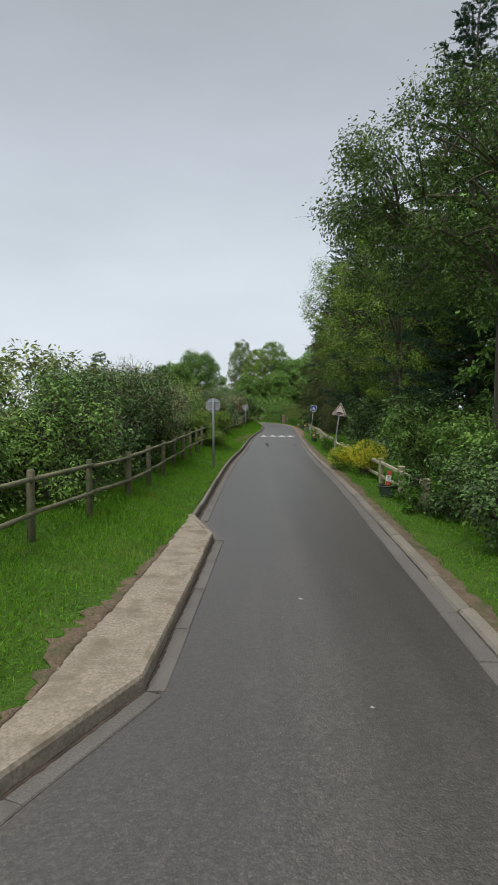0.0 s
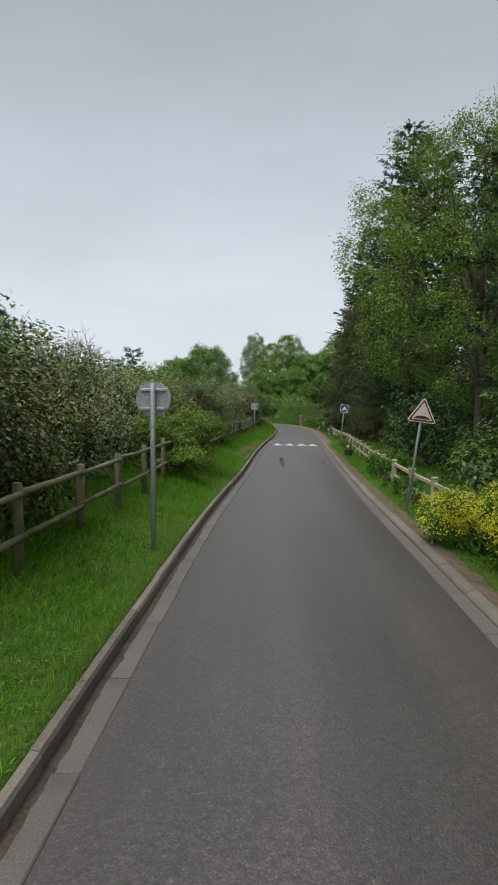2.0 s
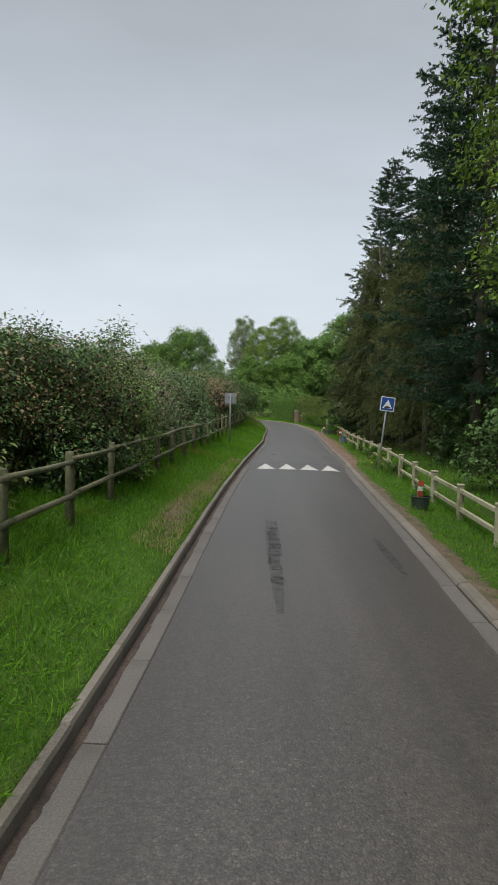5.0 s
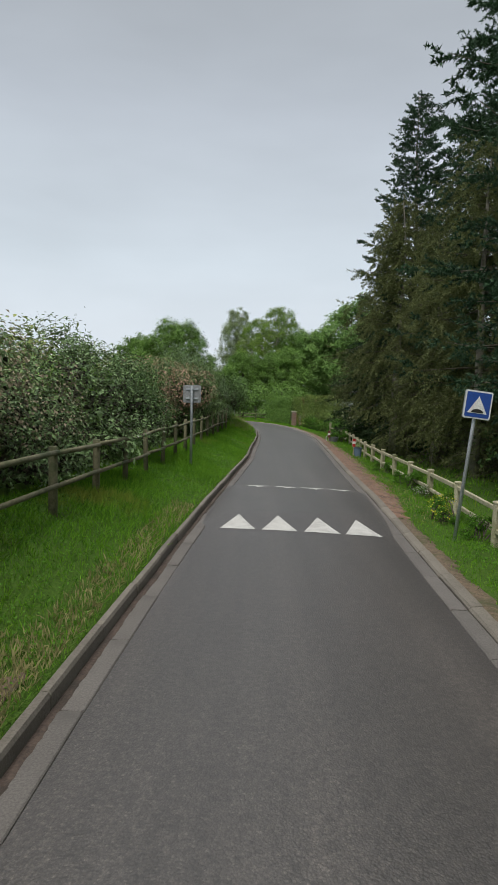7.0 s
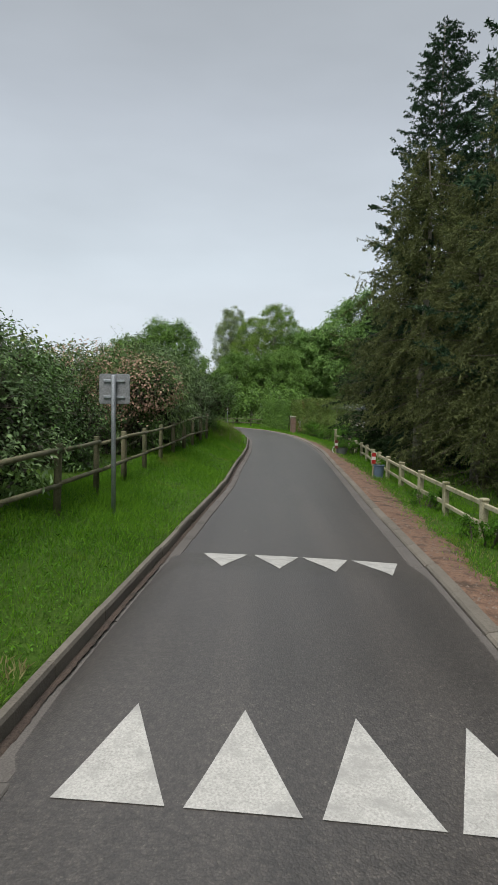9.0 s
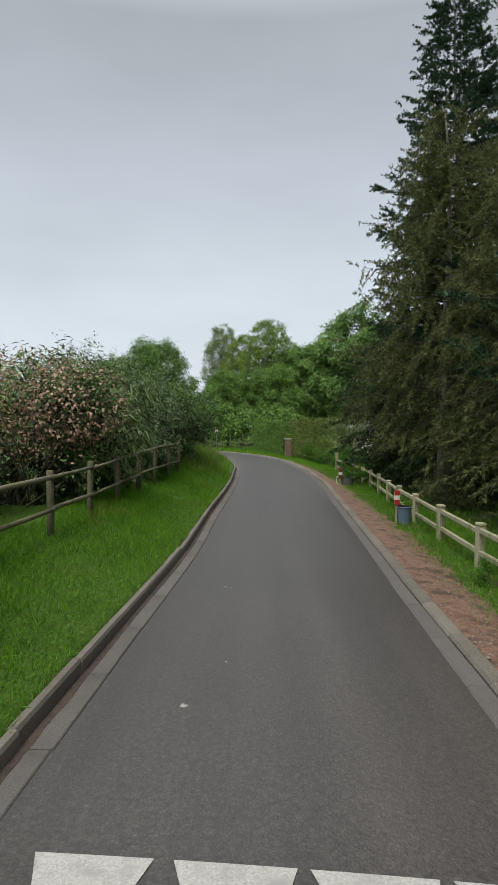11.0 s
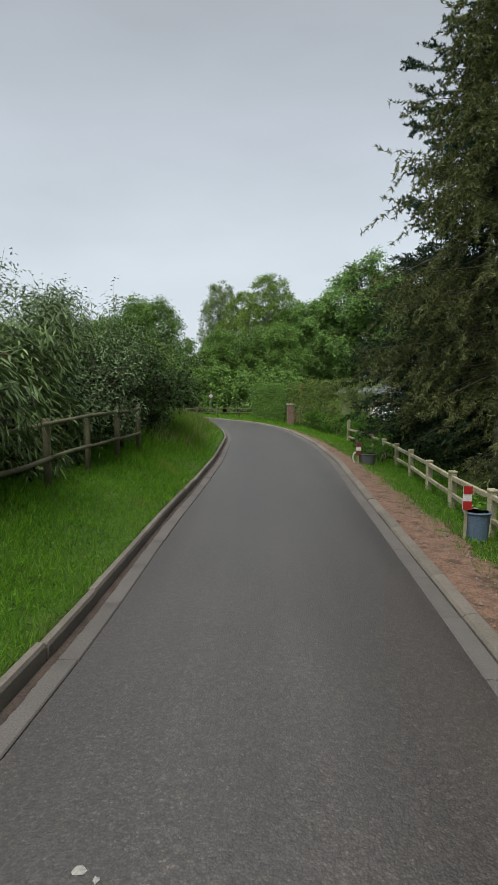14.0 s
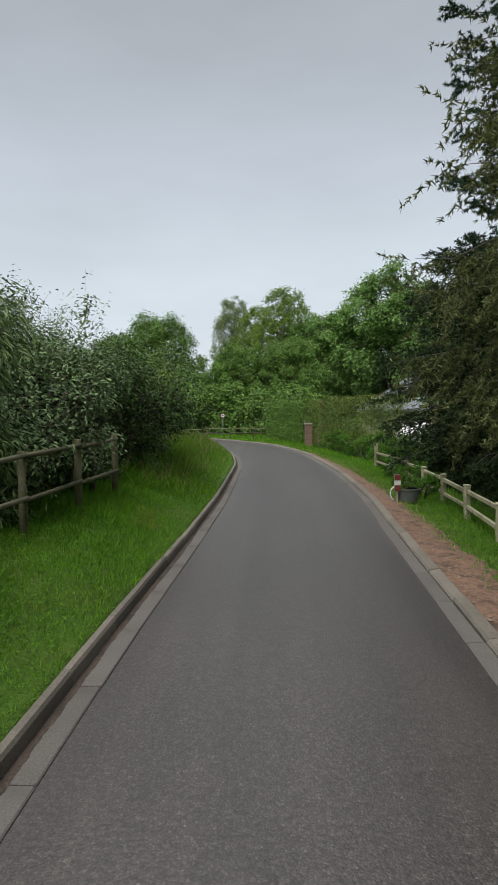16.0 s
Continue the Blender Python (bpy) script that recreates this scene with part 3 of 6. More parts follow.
# ---- kerbs and gutters, stone by stone ----
def stone_mesh(name, profile, mat):
    """A one-metre stone with the given cross-section (x, z), chamfered ends."""
    vs, fs = [], []
    n = len(profile)
    cx = sum(p[0] for p in profile) / n
    cz = sum(p[1] for p in profile) / n
    for y, k in ((0.0, 0.93), (0.008, 1.0), (0.5, 1.0), (0.992, 1.0), (1.0, 0.93)):
        vs += [(cx + (p[0] - cx) * k, y, cz + (p[1] - cz) * k) for p in profile]
    for i in range(4):
        for j in range(n):
            j2 = (j + 1) % n
            fs.append((i * n + j, i * n + j2, (i + 1) * n + j2, (i + 1) * n + j))
    fs.append(tuple(range(n)))
    fs.append(tuple(4 * n + j for j in range(n - 1, -1, -1)))
    return mesh_of(name, vs, fs, mat)


def lay(name, me, parent, points, z_at, rng, gap=0.006, jitter=0.004):
    """Lays stones end to end along a polyline."""
    for (x0, y0), (x1, y1) in zip(points, points[1:]):
        ln = math.hypot(x1 - x0, y1 - y0)
        ob = new(name, me)
        ob.parent = parent
        z0, z1 = z_at(x0, y0), z_at(x1, y1)
        ob.matrix_world = pose(x0 + rng.normal(0, jitter), y0, z0 + rng.normal(0, jitter * 0.6), math.degrees(math.atan2(z1 - z0, ln)), rng.normal(0, 0.5), math.degrees(math.atan2(x0 - x1, y1 - y0)) + rng.normal(0, 0.15)) @ Matrix.Diagonal((1, ln - gap, 1, 1))


def stations(edge, y0, y1, length=1.0):
    pts, y = [], y0
    while y < y1:
        x = float(edge(y))
        pts.append((x, y))
        h = 1e-3
        d = (float(edge(y + h)) - x) / h
        y += length / math.hypot(1, d)
    return pts


def corner_stations(points, length=1.0):
    out = [points[0]]
    for (x0, y0), (x1, y1) in zip(points, points[1:]):
        n = max(1, round(math.hypot(x1 - x0, y1 - y0) / length))
        out += [(x0 + (x1 - x0) * i / n, y0 + (y1 - y0) * i / n) for i in range(1, n + 1)]
    return out


# ---- grass and weeds ----
def blades(name, seed, n, y0, y1, s0, s1, side, length, width, mat, label, tall=None, spread=0.38, bare=0.0):
    rng = np.random.default_rng(seed)
    y = y0 + (y1 - y0) * rng.random(n)
    s = s0 + (s1 - s0) * rng.random(n) ** 0.9
    x = VL(y) - s if side < 0 else KR(y) + s
    if side < 0:
        keep = (rng.random(n) > 0.9 * (np.exp(-((y - 33.1) / 1.7) ** 2) + 0.5 * np.exp(-((y - 37.0) / 1.2) ** 2)) * np.exp(-((s - 0.35) / 0.26) ** 2)) | (mat is L_STRAW)
        keep &= (y > 10.5) | (s > np.interp(y, [1, 4, 5.5, 7, 9, 10.5], [0.10, 0.12, 0.22, 0.20, 0.10, 0.0]) * rng.uniform(0.3, 1.2, n))
    else:
        wear = np.interp(y, [0, 8, 20, 30, 41.5, 43, 46, 50, 55, 58, 64, 72, 90], [0.25, 0.17, 0.27, 0.24, 0.16, 0.36, 0.54, 0.68, 0.64, 0.54, 0.32, 0.1, 0.03])
        keep = (s > wear * rng.uniform(0.45, 1.12, n)) | ((y < 41) & (rng.random(n) < 0.22))
    if bare:
        tuft = np.sin(1.9 * y + 2.7 * x) * np.sin(3.1 * x - 1.3 * y + 0.7)
        keep &= (tuft > -0.55) | (rng.random(n) > bare)
    x, y, s = x[keep], y[keep], s[keep]
    z = ground_z(x, y) + rough(x, y) * np.clip(2 * s, 0, 1) - 0.01
    if spread > 1:
        z = z + 0.03 + 0.07 * rng.random(len(x)) * np.clip(2 * s, 0.3, 1)
    pos = np.stack([x, y, z], axis=1)
    ln = np.full(len(x), length)
    if tall is not None:
        ln = ln * tall(x, y, s)
    out = np.tile(np.array([0.0, 0.0, 1.0]), (len(x), 1))
    me = leaf_mesh(name, pos, out, ln, width, mat, rng, 0.0, 0.3, spread, spread < 1)
    return tagged(new(name, me), label, "grass", kind="stuff")


blades("verge_grass", 11, 72000, 0.5, 30, -0.02, 2.2, -1, 0.12, 0.008, L_GRASS, "lush green grass on the sloping verge", lambda x, y, s: 0.7 + 0.5 * np.clip(s, 0, 1) + 0.3 * np.sin(2 * x + y), bare=0.5)
blades("verge_grass", 12, 76000, 30, 62, -0.02, 2.0, -1, 0.13, 0.008, L_GRASS, "lush green grass on the sloping verge", lambda x, y, s: 0.7 + 0.5 * np.clip(s, 0, 1) + 0.3 * np.sin(2 * x + y), bare=0.35)
blades("tall_grass", 13, 34000, 59.6, 84, 0.15, 3.6, -1, 0.30, 0.009, L_GRASS, "tall seeding grass on the inside of the bend", lambda x, y, s: 0.6 + 0.9 * np.clip(s - 0.3, 0, 1))
blades("verge_grass", 14, 38000, 1, 45, 0.05, 1.9, 1, 0.11, 0.008, L_GRASS, "short green grass between kerb and fence", lambda x, y, s: 0.6 + 0.5 * np.clip(s, 0, 1), bare=0.7)
blades("verge_grass", 15, 42000, 45, 88, 0.05, 2.3, 1, 0.12, 0.009, L_GRASS, "short green grass between earth path and fence", lambda x, y, s: 0.6 + 0.5 * np.clip(s, 0, 1), bare=0.5)
blades("field_grass", 16, 14000, 20, 100, 1.9, 9, 1, 0.20, 0.03, L_GRASS, "rough grass beyond the pale fence")
blades("field_grass", 17, 16000, 74, 112, 0.0, 14, 1, 0.22, 0.035, L_GRASS, "grass bank outside the bend")
blades("verge_weeds", 18, 52000, 1, 62, 0.10, 1.9, -1, 0.030, 0.020, L_WEED, "small broad-leaved weeds in the grass", spread=1.2)
blades("verge_weeds", 19, 20000, 2, 78, 0.3, 1.6, 1, 0.036, 0.024, L_WEED, "low weeds and nettles by the fence", spread=1.2)

def bank(x, y):
    return gz(x, y) + float(rough(x, y)) * min(1, 4 * abs(x - float(VL(y)))) + 0.022


strip("earth_patch", lambda y: VL(y) - 0.16 - 0.05 * np.sin(2.1 * y), lambda y: VL(y) - 0.17 - 0.26 * np.sin(np.pi * np.clip((y - 31.0) / 4.2, 0, 1)) ** 0.7, 31.0, 35.2, bank, DIRT, "bare dry earth showing through the thin bank grass", 0.05, seed=9)
strip("earth_patch", lambda y: VL(y) + 0.01, lambda y: VL(y) - 0.02 - 0.11 * np.sin(np.pi * np.clip((y - 4.2) / 5.4, 0, 1)) ** 0.6, 4.2, 9.6, bank, DIRT, "bare brown soil along the rough edge of the concrete pad", 0.06, seed=10)
blades("dry_grass", 26, 2600, 30.4, 35.6, 0.04, 0.48, -1, 0.09, 0.010, L_STRAW, "dry yellowed grass on the worn bank")
blades("dry_grass", 20, 2000, 34.5, 41, 0.04, 0.34, -1, 0.10, 0.010, L_STRAW, "dry yellowed grass near the kerb")
blades("seed_grass", 27, 2200, 59.8, 84, 0.2, 2.6, -1, 0.42, 0.007, L_STRAW, "pale seeding grass stalks on the inside of the bend", lambda x, y, s: 0.7 + 0.6 * np.clip(s, 0, 1), spread=0.25)
blades("dry_grass", 28, 2600, 58, 86, 0.05, 0.6, 1, 0.08, 0.012, L_STRAW, "yellowed grass at the outer edge of the bend")
blades("dry_grass", 24, 2200, 41, 72, 0.3, 0.9, 1, 0.09, 0.010, L_STRAW, "dry stalks along the earth path")


def pebbles():
    rng = np.random.default_rng(25)
    vs, fs = [], []
    for k in range(2600):
        y = rng.uniform(42, 70)
        x = float(KR(y)) + rng.uniform(0.02, 1.0) * float(np.interp(y, [42, 46, 50, 58, 70], [0.25, 0.55, 0.72, 0.58, 0.15]))
        r = 0.004 + 0.02 * rng.random() ** 3
        z = over(x, y)
        q = len(vs)
        vs += [(x - r, y, z), (x, y + r, z), (x + r * 1.2, y, z), (x, y - r, z), (x + r * 0.2, y + r * 0.1, z + r * 0.8)]
        fs += [(q, q + 3, q + 4), (q + 3, q + 2, q + 4), (q + 2, q + 1, q + 4), (q + 1, q, q + 4)]
    tagged(new("path_stones", mesh_of("path_stones", vs, fs, PEBBLE)), "small loose stones on the earth path", "stones", kind="stuff")


pebbles()

# ---- fences ----
def fence(name, points, height, mat, label, post_r, rail_r, levels, z_of, seed, tall_last=0.0, square=False, extra=None):
    rng = np.random.default_rng(seed)
    th = thing(name, Matrix.Identity(4), label, "fence")
    tops = []
    for i, (x, y) in enumerate(points):
        z = z_of(x, y)
        h = height + rng.normal(0, 0.012) + (tall_last if i == len(points) - 1 else 0) + (extra(y) if extra else 0)
        lx, ly = rng.normal(0, 0.012, 2)
        r = post_r * rng.uniform(0.92, 1.1)
        if square:
            bm = bmesh.new()
            box(bm, -r, r, -r, r, -0.25, h - 0.03, 0.008)
            box(bm, -r * 1.18, r * 1.18, -r * 1.18, r * 1.18, h - 0.032, h + 0.012, 0.012)
            bmesh.ops.transform(bm, matrix=pose(x, y, z, rng.normal(0, 1.0), rng.normal(0, 1.0), 10 + rng.normal(0, 3)), verts=bm.verts)
            part("post", bm, mat, th)
            tops.append(Vector((x, y, z)))
            continue
        vf = tube([(x, y, z - 0.25), (x + lx * 0.5, y + ly * 0.5, z + h * 0.5), (x + lx, y + ly, z + h - 0.012), (x + lx, y + ly, z + h)], [r * 1.04, r, r * 0.97, r * 0.8], 4 if square else 10)
        part("post", mesh_of("post", *vf, mat, not square), mat, th)
        tops.append(Vector((x, y, z)))
    for i in range(len(points) - 1):
        for lv in levels:
            a, b = tops[i].copy(), tops[i + 1].copy()
            d = (b - a).normalized()
            side = Vector((d.y, -d.x, 0)) * (post_r * 0.85) * (1 if points[0][0] < 1 else -1)
            up = [(extra(q[1]) if extra else 0) * (1.0 if lv > 0.5 else 0.35) for q in (points[i], points[i + 1])]
            a += Vector((0, 0, lv + up[0] + rng.normal(0, 0.01))) + side - d * 0.03
            b += Vector((0, 0, lv + up[1] + rng.normal(0, 0.01))) + side + d * 0.03
            mid = (a + b) / 2 + Vector((0, 0, rng.normal(-0.006, 0.006)))
            r = rail_r * rng.uniform(0.92, 1.08)
            if square:
                bm = bmesh.new()
                box(bm, -r * 0.7, r * 0.7, -(b - a).length / 2, (b - a).length / 2, -r, r, 0.008)
                a -= side
                b -= side
                bmesh.ops.transform(bm, matrix=Matrix.Translation((a + b) / 2) @ (b - a).to_track_quat("Y", "Z").to_matrix().to_4x4(), verts=bm.verts)
                part("rail", bm, mat, th)
                continue
            part("rail", mesh_of("rail", *tube([a, mid, b], [r, r * 1.03, r * 0.96], 8), mat, True), mat, th)
    return th


FL = curve_of(((-6, -2.9), (8.5, -2.05), (11.7, -1.62), (20, -1.40), (29.4, -1.12), (40, -0.76), (50.9, -0.32), (58.7, 0.09)))
FR = curve_of(((12, 3.42), (15.4, 3.5), (26.3, 3.85), (31, 4.2), (43.8, 5.07), (54.6, 5.62), (59.7, 6.1), (63.6, 6.38), (66.5, 6.45), (70.2, 6.3)))
fence("round_rail_fence", [(float(FL(y)), y) for y in 58.75 - 1.57 * np.arange(36, -1, -1)], 0.79, WOOD_OLD, "weathered greenish round-rail fence on the grass bank", 0.046, 0.030, (0.71, 0.34), gz, 21, extra=lambda y: float(np.interp(y, [41, 45, 51, 55, 58.7], [0.0, 0.06, 0.06, 0.15, 0.18])))
old_post = thing("fence_post", Matrix.Identity(4), "single brown wooden post behind the end of the fence", "post")
part("post", mesh_of("post", *tube([(-0.20, 58.5, gz(-0.2, 58.5) - 0.2), (-0.19, 58.5, gz(-0.2, 58.5) + 0.86)], [0.05, 0.046], 10), WOOD_OLD, True), WOOD_OLD, old_post)
fence("pale_rail_fence", [(float(FR(y)), y) for y in 70.2 - 2.0 * np.arange(29, -1, -1)], 0.62, WOOD_PALE, "pale lichen-covered square rail fence below the verge", 0.05, 0.036, (0.52, 0.22), gz, 22, 0.25, True)
fence("field_fence", [(x, 88.6 + 0.12 * x) for x in np.arange(-9, 4.4, 1.5)], 0.75, WOOD_OLD, "grey wooden rail fence outside the bend", 0.045, 0.032, (0.66, 0.36), gz, 23)


# ---- trees and shrubs ----
def skeleton(limbs, name, mat, parent, trunk, twigs=None):
    """Trunk, limbs and twigs in one mesh of bark."""
    s = Soup()
    s.add(trunk)
    if twigs:
        ribbons(s, *twigs)
    for pts, r0, r1 in limbs:
        k = len(pts)
        s.add(tube(pts, [r0 + (r1 - r0) * i / (k - 1) for i in range(k)], 5))
    return part(name, s.mesh(name, mat, True), mat, parent)


def broadleaf(name, h, radius, base, n_leaves, leaf, mat, bark, seed, label, trunk_r=0.16, n_clumps=46, egg=1.0, clump_r=0.30, lean=(0, 0), shell=0.45, inner=900, per=12, reach=1.12, shoots=0.05, full=False, fill=0.045):
    """A leafy tree at the origin: trunk, limbs and a crown of clumps."""
    rng = np.random.default_rng(seed)
    th = thing(name, Matrix.Identity(4), label, "tree")
    cz, hz = (h + base) / 2, (h - base) / 2
    cs, rs = [], []
    for i in range(n_clumps):
        d = rng.normal(0, 1, 3)
        d /= np.linalg.norm(d)
        q = rng.uniform(0.35, 0.92) if i % 4 else rng.uniform(0.0, 0.4)
        if full:                        # clumps spread evenly over a rounded, closed crown
            uz = 1 - 2 * (i + 0.5) / n_clumps
            w = 2.39996 * i + rng.normal(0, 0.3)
            d = np.array([math.sqrt(1 - uz * uz) * math.cos(w), math.sqrt(1 - uz * uz) * math.sin(w), uz])
            q = rng.uniform(0.66, 0.84) if i % 5 else rng.uniform(0.25, 0.6)
        taper = 1.0 - 0.35 * egg * max(0.0, d[2] * q)
        cs.append((lean[0] + d[0] * radius * q * taper, lean[1] + d[1] * radius * q * taper, cz + d[2] * hz * q))
        rs.append(radius * clump_r * rng.uniform(0.7, 1.25))
    top = cz + 0.3 * hz
    trunk = tube([(0, 0, -0.4), (0.03, 0.02, base * 0.5), (lean[0] * 0.4, lean[1] * 0.4, base + 0.2), (lean[0], lean[1], top)], [trunk_r * 1.25, trunk_r, trunk_r * 0.85, trunk_r * 0.25], 10)
    limbs, mains = [], []
    for i, c in enumerate(cs):
        if i % max(1, n_clumps // 14) == 0:                 # the main limbs leave the trunk
            z0 = min(top, max(base * 0.8, c[2] - rng.uniform(0.4, 1.2) * hz * 0.7))
            f = z0 / top
            pts = bent((lean[0] * f, lean[1] * f, z0), c, 0.12 * radius, rng)
            limbs.append((pts, trunk_r * 0.42, 0.014))
            mains += [np.array(p) for p in pts[1:]]
    mains = np.array(mains + [np.array((lean[0], lean[1], top))])
    for i, c in enumerate(cs):                              # lesser ones spring from the nearest main limb
        if i % max(1, n_clumps // 14):
            q = mains[np.argmin(np.linalg.norm(mains - np.array(c), axis=1) + 0.3 * np.maximum(0, mains[:, 2] - c[2]))]
            limbs.append((bent(q, c, 0.04 * radius, rng, 3), trunk_r * 0.14, 0.008))
    p, d, ta, tb = sprigs(rng, cs, rs, n_leaves, per, 0.85, 0.15, reach, 0.1, shoots, (lean[0], lean[1], cz - 0.2 * hz), 0.9)
    skeleton(limbs, "trunk", bark, th, trunk, (ta, tb, 0.0025 + 0.00025 * h, rng, 0.3 if full else 0.8))
    part("crown", leaf_mesh("crown", p, d * 0.6, np.full(len(p), leaf), leaf * 0.55, mat, rng, 0.25), mat, th)
    if inner:
        p, d = clumps(rng, cs, [r * 0.55 for r in rs], inner, 0.85, 0.0)
        if full:                        # shaded twigs and leaves all through the crown
            mid = np.array([lean[0], lean[1], cz])
            p = mid + (p - mid) * rng.uniform(0.55, 1.0, (len(p), 1))
        tagged(part("inner_growth", leaf_mesh("inner_growth", p, d * 0.2, np.full(len(p), fill * radius), 0.75 * fill * radius, mat, rng), mat, th, "inner filler leaves that darken the gaps"), kind="stuff")
    return th


def conifer(name, h, radius, mat, seed, label, bare=0.12, droop=0.35, twig=0.30, whorls=44, needles=70, trunk_r=0.2, spray=(0.5, 0.4), wide=0.2, tuft=9, tuft_len=0.22, bark=BARK, taper=0.92, inner=0, ends=0, hang=0.0, ball=0.45, filler=0.28):
    """A tall conifer: straight trunk, drooping whorled boughs with fans of twigs, tufted ends."""
    rng = np.random.default_rng(seed)
    th = thing(name, Matrix.Identity(4), label, "tree")
    trunk = tube([(0, 0, -0.4), (0, 0, h * 0.5), (0, 0, h)], [trunk_r * 1.15, trunk_r * 0.7, 0.02], 9)
    limbs, pos, out, inn = [], [], [], []
    for i in range(whorls):
        f = (i + rng.uniform(0, 0.8)) / whorls
        z = h * (bare + (1 - bare) * f)
        length = radius * (1 - f) ** taper * min(1.0, 0.75 + 1.2 * f) * rng.uniform(0.8, 1.1) + 0.2
        for k in range(int(rng.integers(5, 8))):
            w = rng.uniform(0, 2 * math.pi)
            ln = length * (rng.uniform(0.75, 1.0) if rng.random() < 0.85 else rng.uniform(1.0, 1.12))
            dirn = np.array([math.cos(w), math.sin(w), 0.0])
            dz = -droop * ln * rng.uniform(0.6, 1.2) + 0.18 * ln * f
            root = np.array([0, 0, z])
            end = dirn * ln + np.array([0, 0, z + dz])
            limbs.append((bent(root, end, 0.10 * ln, rng, 3), 0.006 + 0.007 * ln, 0.004))
            n = int(needles * ln / radius) + 4              # twiglets on this bough
            t = 1.02 - (0.9 if f > 0.3 else 0.75) * rng.random(n) ** 1.3
            b = root + np.outer(t, end - root)
            b[:, 2] += 0.10 * ln * 4 * t * (1 - np.minimum(t, 1))
            sidev = np.array([-dirn[1], dirn[0], 0])
            off = rng.normal(0, 1, n) * 0.24 * ln * (1.12 - np.minimum(t, 1))
            b += np.outer(off, sidev)
            b[:, 2] -= np.abs(off) * 0.4
            ax = dirn * spray[0] + np.outer(np.sign(off), sidev) * spray[0] + np.array([0, 0, -spray[1]]) + np.array([0, 0, 0.5]) * f
            ax /= np.linalg.norm(ax, axis=1, keepdims=True)
            reach = tuft_len * (1 + hang * rng.random((n, 1, 1)) ** 2)
            along = rng.uniform(0, 1.0, (n, tuft, 1)) * reach
            pos.append((b[:, None, :] + ax[:, None, :] * along).reshape(-1, 3))
            out.append((np.repeat(ax[:, None, :], tuft, axis=1) * 0.9 + rng.normal(0, ball, (n, tuft, 3))).reshape(-1, 3))
            if ends:                                        # rosettes of needles at the bough's tip
                for e in range(ends):
                    q = end + dirn * rng.uniform(-0.32, 0.12) * min(1.0, ln) + sidev * rng.normal(0, 0.16) + np.array([0, 0, rng.uniform(-0.06, 0.14)])
                    star = rng.normal(0, 1, (22, 3)) + np.array([0, 0, 0.5])
                    pos.append(np.repeat(q[None, :], 22, axis=0) + star * 0.02)
                    out.append(star)
            if inner:
                m = max(1, int(1.5 * inner * ln / radius))
                t2 = rng.uniform(0.04, 0.62, (m, 1))
                inn.append(root + (end - root) * t2 + np.clip(rng.normal(0, 0.07 * ln, (m, 3)), -0.2, 0.2))
    skeleton([], "trunk", bark, th, trunk)
    boughs = Soup()
    for pts, r0, r1 in limbs:
        boughs.add(tube(pts, [r0 + (r1 - r0) * i / (len(pts) - 1) for i in range(len(pts))], 4))
    tagged(part("bough_frame", boughs.mesh("bough_frame", BARK, True), BARK, th, "grey-brown boughs"), kind="stuff")
    pos, out = np.concatenate(pos), np.concatenate(out)
    part("crown", leaf_mesh("crown", pos, out, np.full(len(pos), twig), twig * wide, mat, rng, 0.0, 0.3, 0.12, True), mat, th)
    if inner:
        p = np.concatenate(inn)
        d = rng.normal(0, 0.6, (len(p), 3)) + np.array([0, 0, -0.5])
        tagged(part("inner_growth", leaf_mesh("inner_growth", p, d, np.full(len(p), filler), 0.22 * filler, mat, rng, 0.3, 0.3, 0.3, True), mat, th, "shaded inner sprays of the crown"), kind="stuff")
    return th


def needle_mesh(name, pos, out, length, width, mat, rng):
    """Many flat pointed needles: one narrow triangle each, from pos along out."""
    n = len(pos)
    d = out / (np.linalg.norm(out, axis=1, keepdims=True) + 1e-9)
    s = np.cross(d, rng.normal(0, 1, (n, 3)))
    s *= (0.5 * width * rng.uniform(0.7, 1.3, n) / (np.linalg.norm(s, axis=1) + 1e-9))[:, None]
    v = np.stack([pos - s, pos + s, pos + d * (length * rng.uniform(0.6, 1.2, n))[:, None]], axis=1).reshape(-1, 3)
    me = bpy.data.meshes.new(name)
    me.vertices.add(3 * n)
    me.vertices.foreach_set("co", v.ravel())
    me.loops.add(3 * n)
    me.loops.foreach_set("vertex_index", np.arange(3 * n, dtype=np.int32))
    me.polygons.add(n)
    me.polygons.foreach_set("loop_start", np.arange(0, 3 * n, 3, dtype=np.int32))
    me.materials.append(mat)
    me.update(calc_edges=True)
    return me


